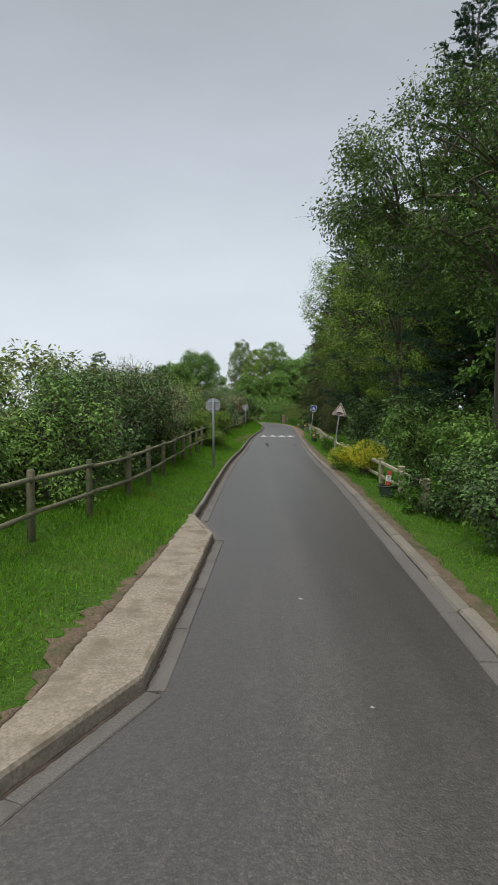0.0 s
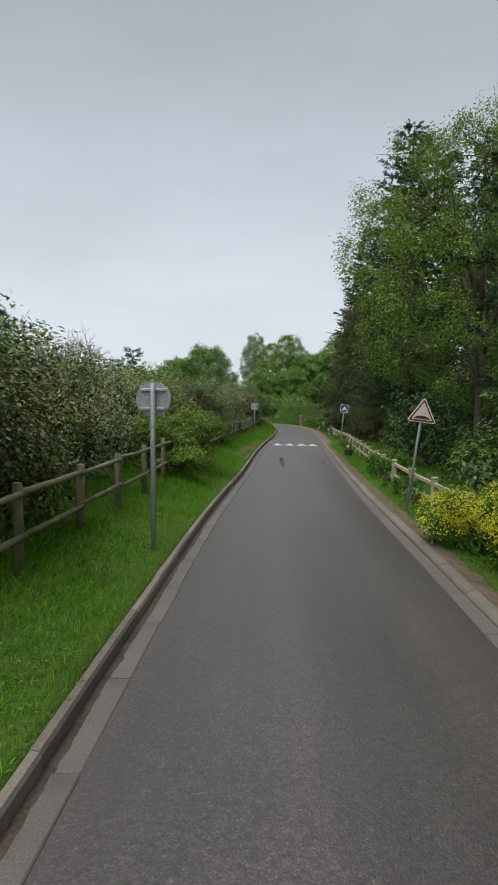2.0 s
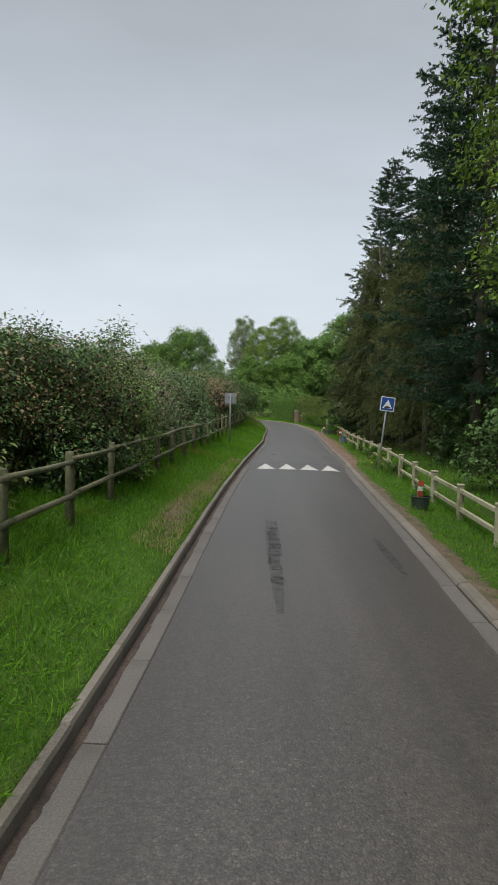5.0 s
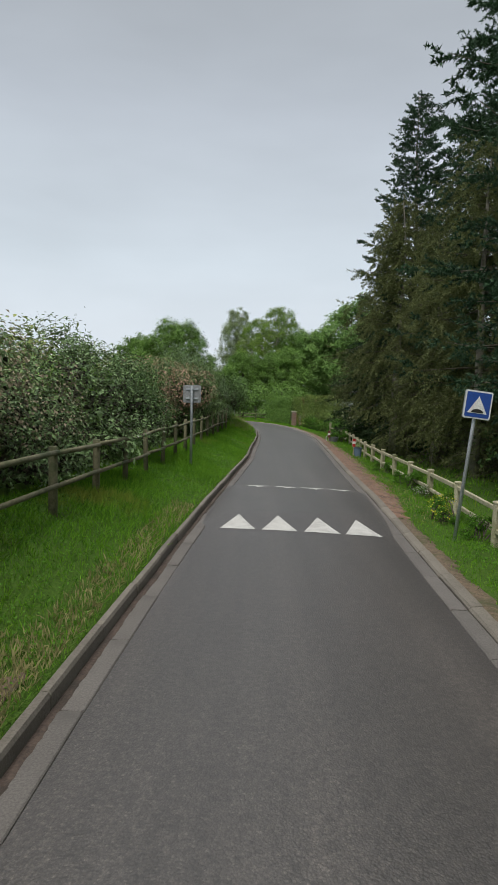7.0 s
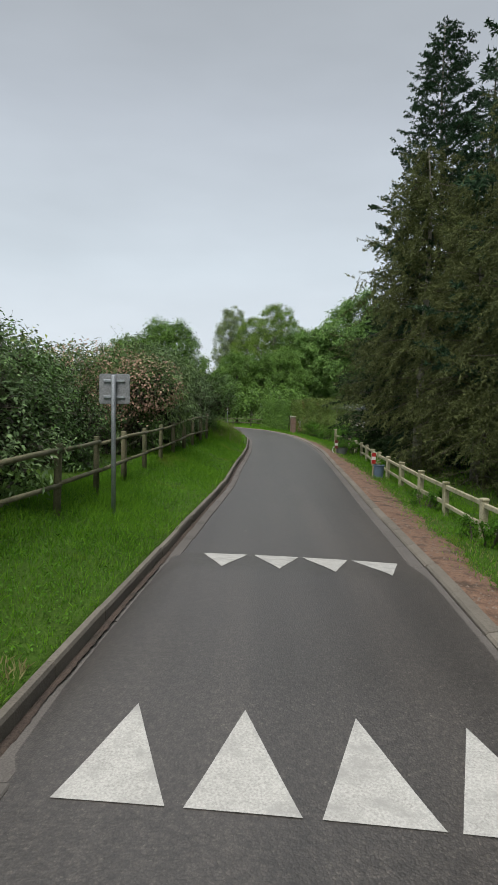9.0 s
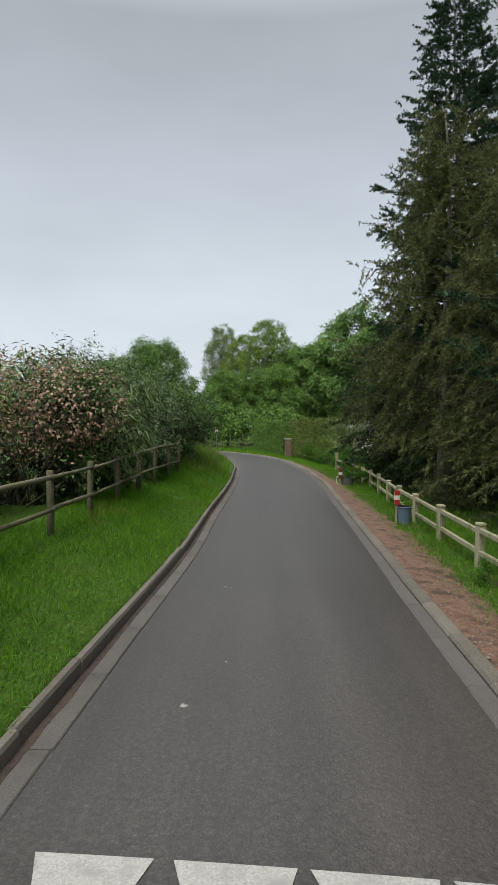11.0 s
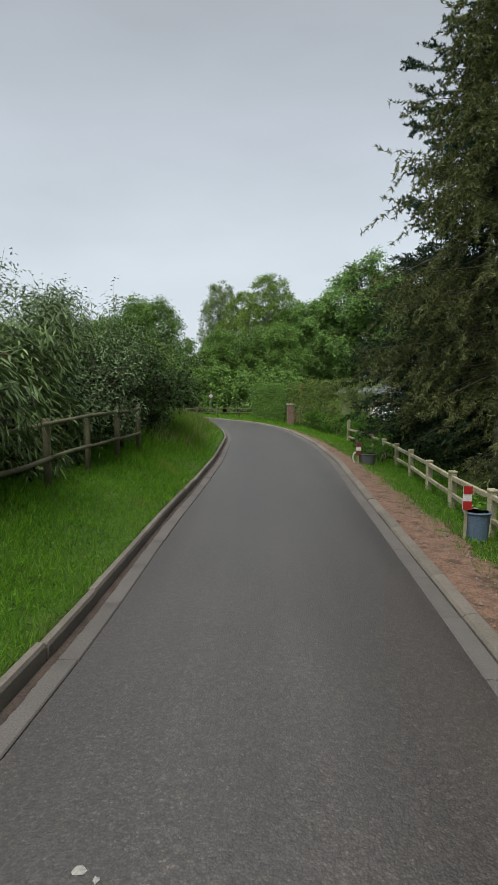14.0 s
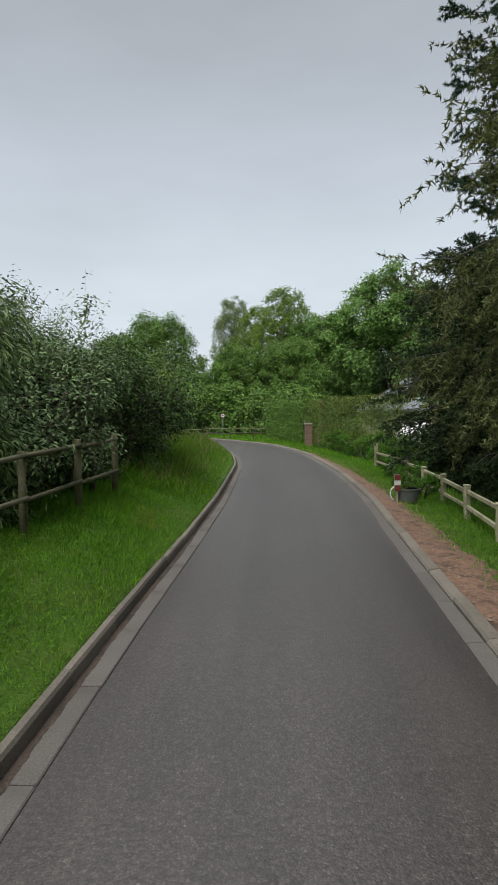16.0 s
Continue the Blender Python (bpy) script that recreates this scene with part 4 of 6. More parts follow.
def tufted(name, h, radius, mat, seed, label, bare=0.12, taper=0.8, droop=0.1, upturn=0.12, whorls=46, boughs=5, needle=0.09, wide=0.021, burst=17, step=0.05, trunk_r=0.2, bark=BARK, sparse=0.0, hang=0.0):
    """A tall conifer whose boughs carry side shoots set with thick bursts of needles; dense within, ragged outside."""
    rng = np.random.default_rng(seed)
    th = thing(name, Matrix.Identity(4), label, "tree")
    wob = rng.normal(0, 0.10, (2, 5))
    axis = [(wob[0, i] * (i > 0), wob[1, i] * (i > 0), z) for i, z in enumerate((-0.4, h * 0.3, h * 0.6, h * 0.85, h))]
    skeleton([], "trunk", bark, th, tube(axis, [trunk_r * 1.15, trunk_r * 0.85, trunk_r * 0.55, trunk_r * 0.25, 0.02], 9))
    frame_soup, pos, out = Soup(), [], []
    for i in range(whorls):
        f = (i + rng.uniform(0, 0.9)) / whorls
        z = h * (bare + (1 - bare) * f)
        length = radius * (1 - f) ** taper * min(1.0, 0.72 + 1.3 * f) + 0.22
        long_one = rng.integers(0, boughs)
        for k in range(boughs + int(rng.integers(0, 2))):
            if rng.random() < sparse * (1 - f):
                continue
            w = 2 * math.pi * (k + 0.37 * i) / boughs + rng.normal(0, 0.35)
            ln = length * (rng.uniform(0.62, 0.98) if k != long_one else rng.uniform(1.0, 1.18))
            dirn = np.array([math.cos(w), math.sin(w), 0.0])
            side = np.array([-dirn[1], dirn[0], 0.0])
            dz = -droop * rng.uniform(0.5, 1.5) * ln + 0.30 * ln * f
            bend, sag = rng.normal(0, 0.10) * ln, rng.normal(0, 0.045)

            def at(t):
                return np.outer(t * ln, dirn) + np.outer(bend * t * t, side) + np.outer(dz * t + upturn * ln * t ** 3 + sag * ln * np.sin(5.5 * t + 9 * sag), (0, 0, 1.0)) + np.array([0, 0, z])
            frame_soup.add(tube([tuple(p) for p in at(np.array([0.0, 0.25, 0.5, 0.75, 0.97]))], [0.006 + 0.008 * ln, 0.005 + 0.006 * ln, 0.005 + 0.004 * ln, 0.004 + 0.002 * ln, 0.003], 4))
            m = int(5 + 5.5 * ln)
            t = 1.0 - 0.86 * rng.random(m) ** 1.25
            t[0] = 1.0
            roots = at(t)
            sgn = rng.choice((-1.0, 1.0), m)
            sl = (0.30 * ln * (1.15 - t) + 0.16) * rng.uniform(0.6, 1.2, m)
            sd = dirn * rng.uniform(0.45, 1.0, (m, 1)) + side * (sgn * rng.uniform(0.3, 1.0, m))[:, None] + np.array([0, 0, 1.0]) * (rng.normal(0.05, 0.28, m) - hang)[:, None]
            sd[0] = dirn + np.array([0, 0, 0.2])
            sd /= np.linalg.norm(sd, axis=1, keepdims=True)
            for r, d, q in zip(roots, sd, sl):
                q *= 1 + 1.6 * hang * rng.random()
                c = r + np.outer(np.arange(0.05, q + 0.06, step), d)
                c += rng.normal(0, 0.018, c.shape)
                e = len(c)
                pos.append(np.repeat(c, burst, axis=0))
                out.append(np.repeat(d[None, :] * 0.6, e * burst, axis=0) + rng.normal(0, 0.62, (e * burst, 3)))
    tagged(part("bough_frame", frame_soup.mesh("bough_frame", BARK, True), BARK, th, "grey-brown boughs"), kind="stuff")
    pos, out = np.concatenate(pos), np.concatenate(out)
    part("crown", needle_mesh("crown", pos, out, needle, wide, mat, rng), mat, th)
    return th


def shrub(name, w, d, h, n_leaves, leaf, mat, seed, label, aspect=0.5, droop=0.2, n_clumps=16, group="", clump_r=0.33, low=0.12, blossom=None, category="shrub", spread=0.8, per=10, lift=0.12, shoots=0.002, dark=520):
    """A shrub w wide, d deep, h high at the origin: stems and leaf clumps."""
    rng = np.random.default_rng(seed)
    th = thing(name, Matrix.Identity(4), label, category, group)
    cs, rs = [], []
    for i in range(n_clumps):
        cs.append((rng.uniform(-0.5, 0.5) * w * 0.8, rng.uniform(-0.5, 0.5) * d * 0.8, h * (low + (0.92 - low) * rng.random())))
        rs.append(clump_r * min(w, d, h) * rng.uniform(0.7, 1.3))
    s = Soup()
    for c in cs:
        s.add(tube(bent((rng.normal(0, 0.12), rng.normal(0, 0.12), -0.15), c, 0.05, rng), [0.022, 0.018, 0.014, 0.01, 0.006], 5))
    p, o, ta, tb = sprigs(rng, cs, rs, n_leaves, per, 0.9, 0.25, 1.0, lift, shoots, (0, 0, 0.3 * h), 0.8)
    ribbons(s, ta, tb, 0.004, rng, 0.6)
    part("branch_frame", s.mesh("branch_frame", BARK, True), BARK, th)
    p[:, 2] = np.maximum(p[:, 2], 0.04 + 0.1 * rng.random(len(p)))
    part("foliage", leaf_mesh("foliage", p, o * 0.7, np.full(len(p), leaf), leaf * aspect, mat, rng, droop, 0.35, spread), mat, th)
    # added dark cards inside the clumps; their colour stands in for shade
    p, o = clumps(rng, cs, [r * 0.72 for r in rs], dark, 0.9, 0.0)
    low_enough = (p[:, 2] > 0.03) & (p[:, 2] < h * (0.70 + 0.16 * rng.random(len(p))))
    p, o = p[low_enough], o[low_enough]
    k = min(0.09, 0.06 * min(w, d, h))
    tagged(part("inner_growth", leaf_mesh("inner_growth", p, o * 0.2, np.full(len(p), k), k * 0.7, INNER_SHADE, rng), INNER_SHADE, th, "inner filler leaves that darken the gaps"), kind="stuff")
    if blossom:
        b_mat, b_n, b_size, b_label = blossom
        q, o2 = clumps(rng, cs, [r * 0.98 for r in rs], b_n, 0.9, 0.8)
        keep = q[:, 2] > 0.42 * h * (0.6 + 0.8 * rng.random(len(q)))
        q, o2 = q[keep], o2[keep]
        part("blossom", leaf_mesh("blossom", q, o2, np.full(len(q), b_size), b_size * 0.8, b_mat, rng, 0.0, 0.5, 0.8), b_mat, th, b_label)
    return th


def put(ob, spots, first=True):
    """The built thing at the first spot, copies at the rest: (x, y, turn, scale) or with dz."""
    for i, sp in enumerate(spots):
        x, y, turn, k = sp[:4]
        m = pose(x, y, gz(x, y) - 0.03, 0, 0, turn)
        if i == 0:
            ob.matrix_world = m @ Matrix.Scale(k, 4)
        else:
            sc = ob.scale.copy()
            c = copy_thing(ob, m)
            c.scale = (k, k, k)


# ---- left: hedge of mixed shrubs behind the fence ----
HG = "mixed hedge behind the fence"
laurel = shrub("shrub", 3.2, 2.4, 2.3, 12500, 0.088, L_DARK, 31, "dense dark glossy evergreen shrub behind the fence", 0.45, 0.25, 22, HG, dark=2600, low=0.02)
greyish = shrub("shrub", 3.0, 2.2, 2.25, 12000, 0.085, L_GREY, 32, "grey-green glossy shrub behind the fence", 0.42, 0.2, 22, HG, blossom=(L_WHITE, 70, 0.045, "small white blossom"), dark=2600, low=0.02)
olive = shrub("shrub", 3.0, 2.4, 2.4, 10500, 0.095, L_OLIVE, 33, "tall olive-green shrub in the hedge", 0.5, 0.15, 22, HG, dark=2600, low=0.02)
bronze = shrub("shrub", 2.8, 2.2, 2.25, 11000, 0.075, L_DARK, 34, "dark shrub with bronze-brown young leaves", 0.5, 0.2, 20, HG, blossom=(L_BRONZE, 6500, 0.055, "bronze young leaves"), dark=2600, low=0.02)
creamy = shrub("shrub", 2.8, 2.2, 2.3, 5500, 0.085, L_DARK, 44, "shrub covered in pinkish-cream flower heads behind the fence", 0.5, 0.2, 20, HG, blossom=(L_PINK, 7000, 0.062, "pinkish-cream flower heads"), dark=2600, low=0.02)
viburnum = shrub("shrub", 2.9, 2.3, 2.35, 8500, 0.08, L_GREY, 46, "shrub covered in dull cream flower heads behind the fence", 0.45, 0.2, 22, HG, blossom=(L_CREAM, 6500, 0.055, "dull cream flower heads"), dark=1800, low=0.02)
put(creamy, [(float(FL(51.6)) - 1.5, 51.6, 40, 1.04)])
bamboo = shrub("bamboo", 2.6, 2.0, 2.25, 7500, 0.20, L_BAMBOO, 35, "bamboo clump with long drooping leaves behind the fence", 0.14, 0.9, 22, HG, category="bamboo", spread=0.55, per=8, lift=0.3, shoots=0.05, dark=2600, low=0.02)
fresh = shrub("shrub", 2.8, 2.2, 2.25, 12500, 0.08, L_OAK, 36, "mid-green leafy shrub in the hedge", 0.5, 0.15, 20, HG, dark=2600, low=0.02)


def row(kind, ys, back, seed, k=(0.9, 1.1)):
    rng = np.random.default_rng(seed)
    return [(float(FL(min(y, 58.7))) - back + rng.normal(0, 0.15), y, rng.uniform(0, 360), rng.uniform(*k)) for y in ys]


put(laurel, row(laurel, (45.8, 49.0, 33.0), 1.6, 1, (0.84, 0.88)) + row(laurel, (0.6, 2.6, 4.7, 13.2, 15.0), 1.45, 8, (0.82, 0.88)) + [(-1.2, 60.2, 200, 0.98), (-0.75, 61.8, 20, 0.92), (-0.9, 63.4, 120, 0.95), (-2.4, 62.0, 60, 1.1)])
put(olive, row(olive, (18.6, 27.8, 29.6, 36.2), 1.6, 2, (0.88, 0.9)))
put(bronze, row(bronze, (16.8, 20.4, 31.5, 33.0), 1.55, 3, (0.84, 0.90)))
put(viburnum, row(viburnum, (22.4, 36.0, 38.0, 39.8), 1.5, 9, (0.86, 0.92)))
put(fresh, row(fresh, (-1.5, 7.2, 9.2, 11.2, 25.0, 33.8, 42.5), 1.55, 4, (0.86, 0.93)))
put(greyish, row(greyish, (34.8, 41.0, 44.2, 57.0, 58.4, 59.6), 1.5, 5, (0.95, 1.03)))
put(bamboo, row(bamboo, (53.2, 54.3, 55.5), 1.5, 6, (0.97, 1.03)))
backing = shrub("shrub", 3.4, 2.8, 2.8, 1900, 0.19, L_OLIVE, 30, "olive-green shrub at the back of the hedge", 0.5, 0.15, 22, HG)
put(backing, row(backing, (3, 6.5, 9.5, 12, 15, 18, 21, 24, 28, 31, 35, 39, 43, 46, 49, 52, 55, 58), 3.7, 7, (0.8, 0.92)))

bright = shrub("shrub", 1.9, 2.2, 1.4, 14000, 0.058, L_BUSH, 37, "bright green rounded shrub growing over the fence", 0.6, 0.1, 24, clump_r=0.3, low=0.03, dark=900)
put(bright, [(-1.5, 23.6, 20, 0.80), (-1.42, 24.8, 140, 0.86), (-1.4, 26.0, 250, 0.78)])
wild = shrub("shrub", 2.6, 2.4, 2.9, 7500, 0.07, L_GREY, 38, "loose wild shrub with airy upright twigs", 0.45, 0.0, 30, clump_r=0.2, low=0.3, per=14, lift=0.5, shoots=0.1, dark=90)
put(wild, [(-1.7, 60.2, 10, 1.12), (-2.2, 58.2, 130, 1.14), (-2.7, 61.6, 230, 1.1)])
edge_bush = shrub("shrub", 2.2, 2.4, 2.1, 5200, 0.085, L_BUSH, 39, "yellowish-green shrub at the end of the fence", 0.55, 0.1, 18)
put(edge_bush, [(-1.5, 64.6, 0, 1.15), (-1.6, 66.6, 90, 1.25), (-2.4, 69.0, 200, 1.3), (-3.2, 73.5, 300, 1.6)])
# thin spire of a young conifer over the hedge
spire = tufted("young_conifer", 4.1, 0.85, L_SPRUCE, 40, "young dark conifer rising behind the hedge", 0.1, 0.9, -0.12, 0.25, 17, 4, needle=0.085, wide=0.02, burst=9, step=0.06, trunk_r=0.05)
put(spire, [(-4.5, 34.0, 0, 0.80), (-5.3, 24.3, 90, 0.76), (-5.6, 36.0, 200, 0.74)])



def bare_tree(x, y, h, seed):
    """A small leafless tree: a short trunk that forks into ever thinner twigs."""
    rng = np.random.default_rng(seed)
    th = thing("bare_tree", pose(x, y, gz(x, y)), "small leafless pale-twigged tree behind the hedge", "tree")
    trunk, twigs = Soup(), Soup()
    trunk.add(tube([(0, 0, -0.2), (0.02, 0, h * 0.2), (0.0, 0.03, h * 0.38)], [0.07, 0.06, 0.05], 8))
    part("trunk", trunk.mesh("trunk", BARK_PALE, True), BARK_PALE, th)

    def fork(p, d, ln, r, depth):
        q = p + d * ln
        twigs.add(tube([p, (p + q) / 2 + Vector(rng.normal(0, 0.04 * ln, 3).tolist()), q], [r, r * 0.8, r * 0.6], 4))
        if depth:
            for _ in range(3):
                e = (d + Vector(rng.normal(0, 0.42, 3).tolist()) + Vector((0, 0, 0.15))).normalized()
                fork(p.lerp(q, rng.uniform(0.55, 1.0)), e, ln * rng.uniform(0.6, 0.85), r * 0.6, depth - 1)
    for k in range(5):
        w = 1.26 * k + rng.normal(0, 0.2)
        fork(Vector((0, 0, h * 0.36)), Vector((0.5 * math.cos(w), 0.5 * math.sin(w), 0.8)).normalized(), h * 0.24, 0.03, 4)
    tagged(part("twigs", twigs.mesh("twigs", TWIG, True), TWIG, th, "pale bare twigs"), kind="stuff")


bare_tree(-5.8, 31.0, 3.7, 45)

# ---- right: tall trees ----
oak = broadleaf("broadleaf_tree", 9.2, 4.5, 3.8, 50000, 0.085, L_NEAR, BARK, 51, "tall leafy deciduous tree overhanging the lane", 0.22, 210, egg=0.2, clump_r=0.15, per=6, inner=1300, shoots=0.03, full=True, fill=0.03)
put(oak, [(5.9, 15.0, 0, 1.0)])
lime = broadleaf("broadleaf_tree", 12.6, 5.3, 1.4, 70000, 0.088, L_LIME, BARK, 52, "tall fresh-green deciduous tree beyond the fence", 0.2, 210, egg=0.3, clump_r=0.15, per=6, inner=2800, shoots=0.02, full=True, fill=0.03)
put(lime, [(7.6, 31.0, 0, 1.0)])
lime2 = broadleaf("broadleaf_tree", 12.5, 4.6, 1.0, 28000, 0.13, L_LIME, BARK, 58, "tall fresh-green deciduous tree beside the lane", 0.18, 120, egg=0.4, clump_r=0.18, per=6, shoots=0.02, full=True, fill=0.035)
put(lime2, [(8.4, 10.2, 0, 1.0)])
back_tree = broadleaf("broadleaf_tree", 12.5, 5.2, 0.8, 7000, 0.30, L_OAK, BARK, 59, "deciduous tree deeper in the wood", 0.2, 70, egg=0.5, clump_r=0.26, per=16)
put(back_tree, [(13.0, 15.0, 0, 1.15), (10.8, 23.5, 90, 0.95), (14.0, 37.0, 200, 1.1), (15.0, 26.0, 300, 1.2), (16.0, 7.0, 20, 1.3), (10.5, 3.0, 120, 1.2), (18.5, 45.0, 60, 1.3)])
spruce = tufted("spruce_tree", 17.2, 3.2, L_SPRUCE, 53, "tall dark pine-like conifer with tufted bough ends", 0.30, 0.72, 0.10, 0.16, 40, 5, trunk_r=0.17, bark=BARK_PALE)
put(spruce, [(8.9, 61.4, 0, 1.0)])
giant = tufted("spruce_tree", 17.5, 3.8, L_SPRUCE, 42, "very tall dark spruce with long spreading boughs", 0.14, 0.62, 0.16, 0.10, 40, 5, needle=0.11, wide=0.036, burst=9, step=0.065, trunk_r=0.2)
put(giant, [(8.3, 44.2, 80, 1.0), (9.7, 27.4, 200, 1.1), (10.9, 54.6, 310, 1.15)])
far_spruce = conifer("spruce_tree", 18.5, 4.8, L_SPRUCE, 41, "dark spruce deeper in the wood", 0.03, 0.26, 0.28, 46, 9, 0.22, (0.5, 0.4), 0.26, 7, 0.30, BARK, 0.8, 34, ball=0.6)
put(far_spruce, [(11.4, 47.5, 200, 0.95), (10.9, 61.6, 20, 0.88), (11.6, 40.5, 310, 0.8), (15.0, 52.0, 90, 1.1)])
larch = tufted("larch_tree", 11.5, 2.9, L_LARCH, 54, "conifer with brownish hanging twigs and a pale trunk", 0.22, 0.5, 0.22, 0.0, 30, 5, needle=0.11, wide=0.026, burst=6, step=0.055, trunk_r=0.16, bark=BARK_PALE, sparse=0.42, hang=1.1)
put(larch, [(7.75, 59.1, 0, 1.0), (8.7, 56.0, 90, 0.86), (8.6, 51.2, 200, 0.95)])
skirt = conifer("spruce_tree", 7.0, 2.7, L_LARCH, 43, "low conifer with boughs sweeping to the ground", 0.02, 0.35, 0.12, 28, 22, 0.1, (0.5, 0.5), 0.18, 9, 0.22, BARK, 0.8, 34, ball=0.5, filler=0.17)
put(skirt, [(8.6, 54.9, 0, 1.0), (9.6, 50.8, 120, 1.0), (8.3, 59.0, 200, 0.72)])
gloom = conifer("yew_tree", 6.6, 2.75, L_YEW, 66, "dense dark low conifer beside the fence end", 0.01, 0.16, 0.15, 36, 24, 0.14, (0.5, 0.3), 0.24, 9, 0.2, BARK, 0.28, 60, ball=0.7, filler=0.18)
put(gloom, [(8.45, 66.6, 0, 1.05), (9.3, 63.2, 120, 0.85), (11.4, 69.5, 60, 1.1)])
under = shrub("shrub", 3.4, 3.0, 2.6, 2300, 0.17, L_DARK, 55, "dark evergreen undergrowth beneath the trees", 0.5, 0.2, 22)
put(under, [(6.9, 24.5, 0, 1.0), (7.6, 36.0, 70, 1.1), (7.9, 40.0, 160, 0.9), (9.0, 20.5, 250, 1.2), (8.6, 29.0, 20, 1.1), (8.8, 45.0, 110, 1.0), (9.5, 34.0, 330, 1.3), (10.2, 50.0, 45, 1.2), (9.2, 12.5, 80, 1.2), (11.0, 58.0, 190, 1.0), (11.5, 25.0, 190, 1.4), (12.0, 43.0, 90, 1.4), (12.2, 14.0, 10, 1.5), (12.5, 61.5, 10, 1.3), (14.0, 34.0, 10, 1.6), (14.5, 50.0, 70, 1.6), (14.5, 22.0, 70, 1.6), (10.6, 71.5, 70, 1.4), (10.2, 67.5, 170, 1.2)])
elder = shrub("shrub", 2.4, 2.6, 1.7, 4200, 0.11, L_OAK, 56, "leafy green shrub hanging over the fence", 0.55, 0.1, 18)
put(elder, [(5.2, 8.6, 0, 0.95), (5.0, 11.4, 80, 0.9), (5.6, 14.2, 170, 1.1), (6.0, 20.0, 260, 1.1), (6.6, 28.5, 30, 1.0), (5.6, 5.6, 30, 1.1)])
dogwood = shrub("shrub", 1.7, 2.0, 1.25, 5200, 0.075, L_DARK, 57, "dark-leaved bush between kerb and fence", 0.55, 0.1, 14)
put(dogwood, [(3.85, 9.6, 0, 1.0), (3.9, 11.6, 90, 0.85), (3.8, 7.6, 200, 0.9)])

# ---- far: trees round the bend ----
chestnut = broadleaf("broadleaf_tree", 11.5, 4.9, 0.3, 46000, 0.215, L_FAR, BARK, 61, "large rounded green tree beyond the hedge", 0.3, 150, clump_r=0.21, per=6, reach=1.0, shoots=0.0, full=True, inner=6000, fill=0.05)
put(chestnut, [(13.4, 101.0, 0, 1.27), (9.0, 104.0, 40, 1.0)])
darktree = broadleaf("broadleaf_tree", 12.9, 6.0, 0.5, 38000, 0.235, L_OAK, BARK, 62, "dense dark rounded tree behind the hedges", 0.3, 150, clump_r=0.21, per=6, reach=1.0, shoots=0.0, full=True, inner=6000, fill=0.05)
put(darktree, [(-10.4, 118.0, 0, 1.08), (-15.8, 120.0, 90, 0.9), (6.8, 107.0, 50, 0.88), (22.0, 98.0, 160, 1.0), (15.5, 110.0, 220, 0.95), (0.0, 99.0, 30, 0.60), (4.4, 98.5, 200, 0.63)])
poplar = broadleaf("poplar_tree", 17.0, 2.75, 2.0, 26000, 0.20, L_FAR_PALE, BARK_PALE, 63, "tall airy grey-green poplar", 0.25, 200, egg=0.1, clump_r=0.30, inner=1500, per=5, reach=1.0, shoots=0.0, full=True, fill=0.08)
put(poplar, [(-1.7, 123.0, 0, 1.0)])
ash = broadleaf("ash_tree", 15.0, 4.0, 2.5, 17000, 0.22, L_LIME, BARK_PALE, 64, "tall open-crowned ash tree with visible limbs", 0.25, 150, clump_r=0.22, inner=500, per=5, reach=1.0, shoots=0.01, full=True, fill=0.08)
put(ash, [(4.2, 109.0, 0, 1.0), (1.6, 115.0, 100, 0.95)])
thicket = shrub("thicket", 5.5, 4.5, 3.6, 4400, 0.26, L_OAK, 65, "leafy thicket outside the bend", 0.55, 0.15, 30)
put(thicket, [(-2.2, 95.8, 0, 1.0), (1.0, 95.0, 70, 0.95), (4.8, 92.0, 20, 0.9), (15.5, 80.0, 30, 1.0), (20.0, 74.0, 130, 1.3), (-19, 100, 0, 1.2), (-26, 103, 0, 1.6)])
dark_thicket = shrub("thicket", 5.0, 4.5, 4.2, 5200, 0.24, L_OAK, 67, "dark leafy thicket under the rounded tree", 0.55, 0.15, 30)
put(dark_thicket, [(-6.0, 99.0, 0, 1.0), (-3.9, 98.2, 60, 1.12), (-9.8, 100.0, 160, 1.0), (-13.5, 99.0, 30, 1.0)])


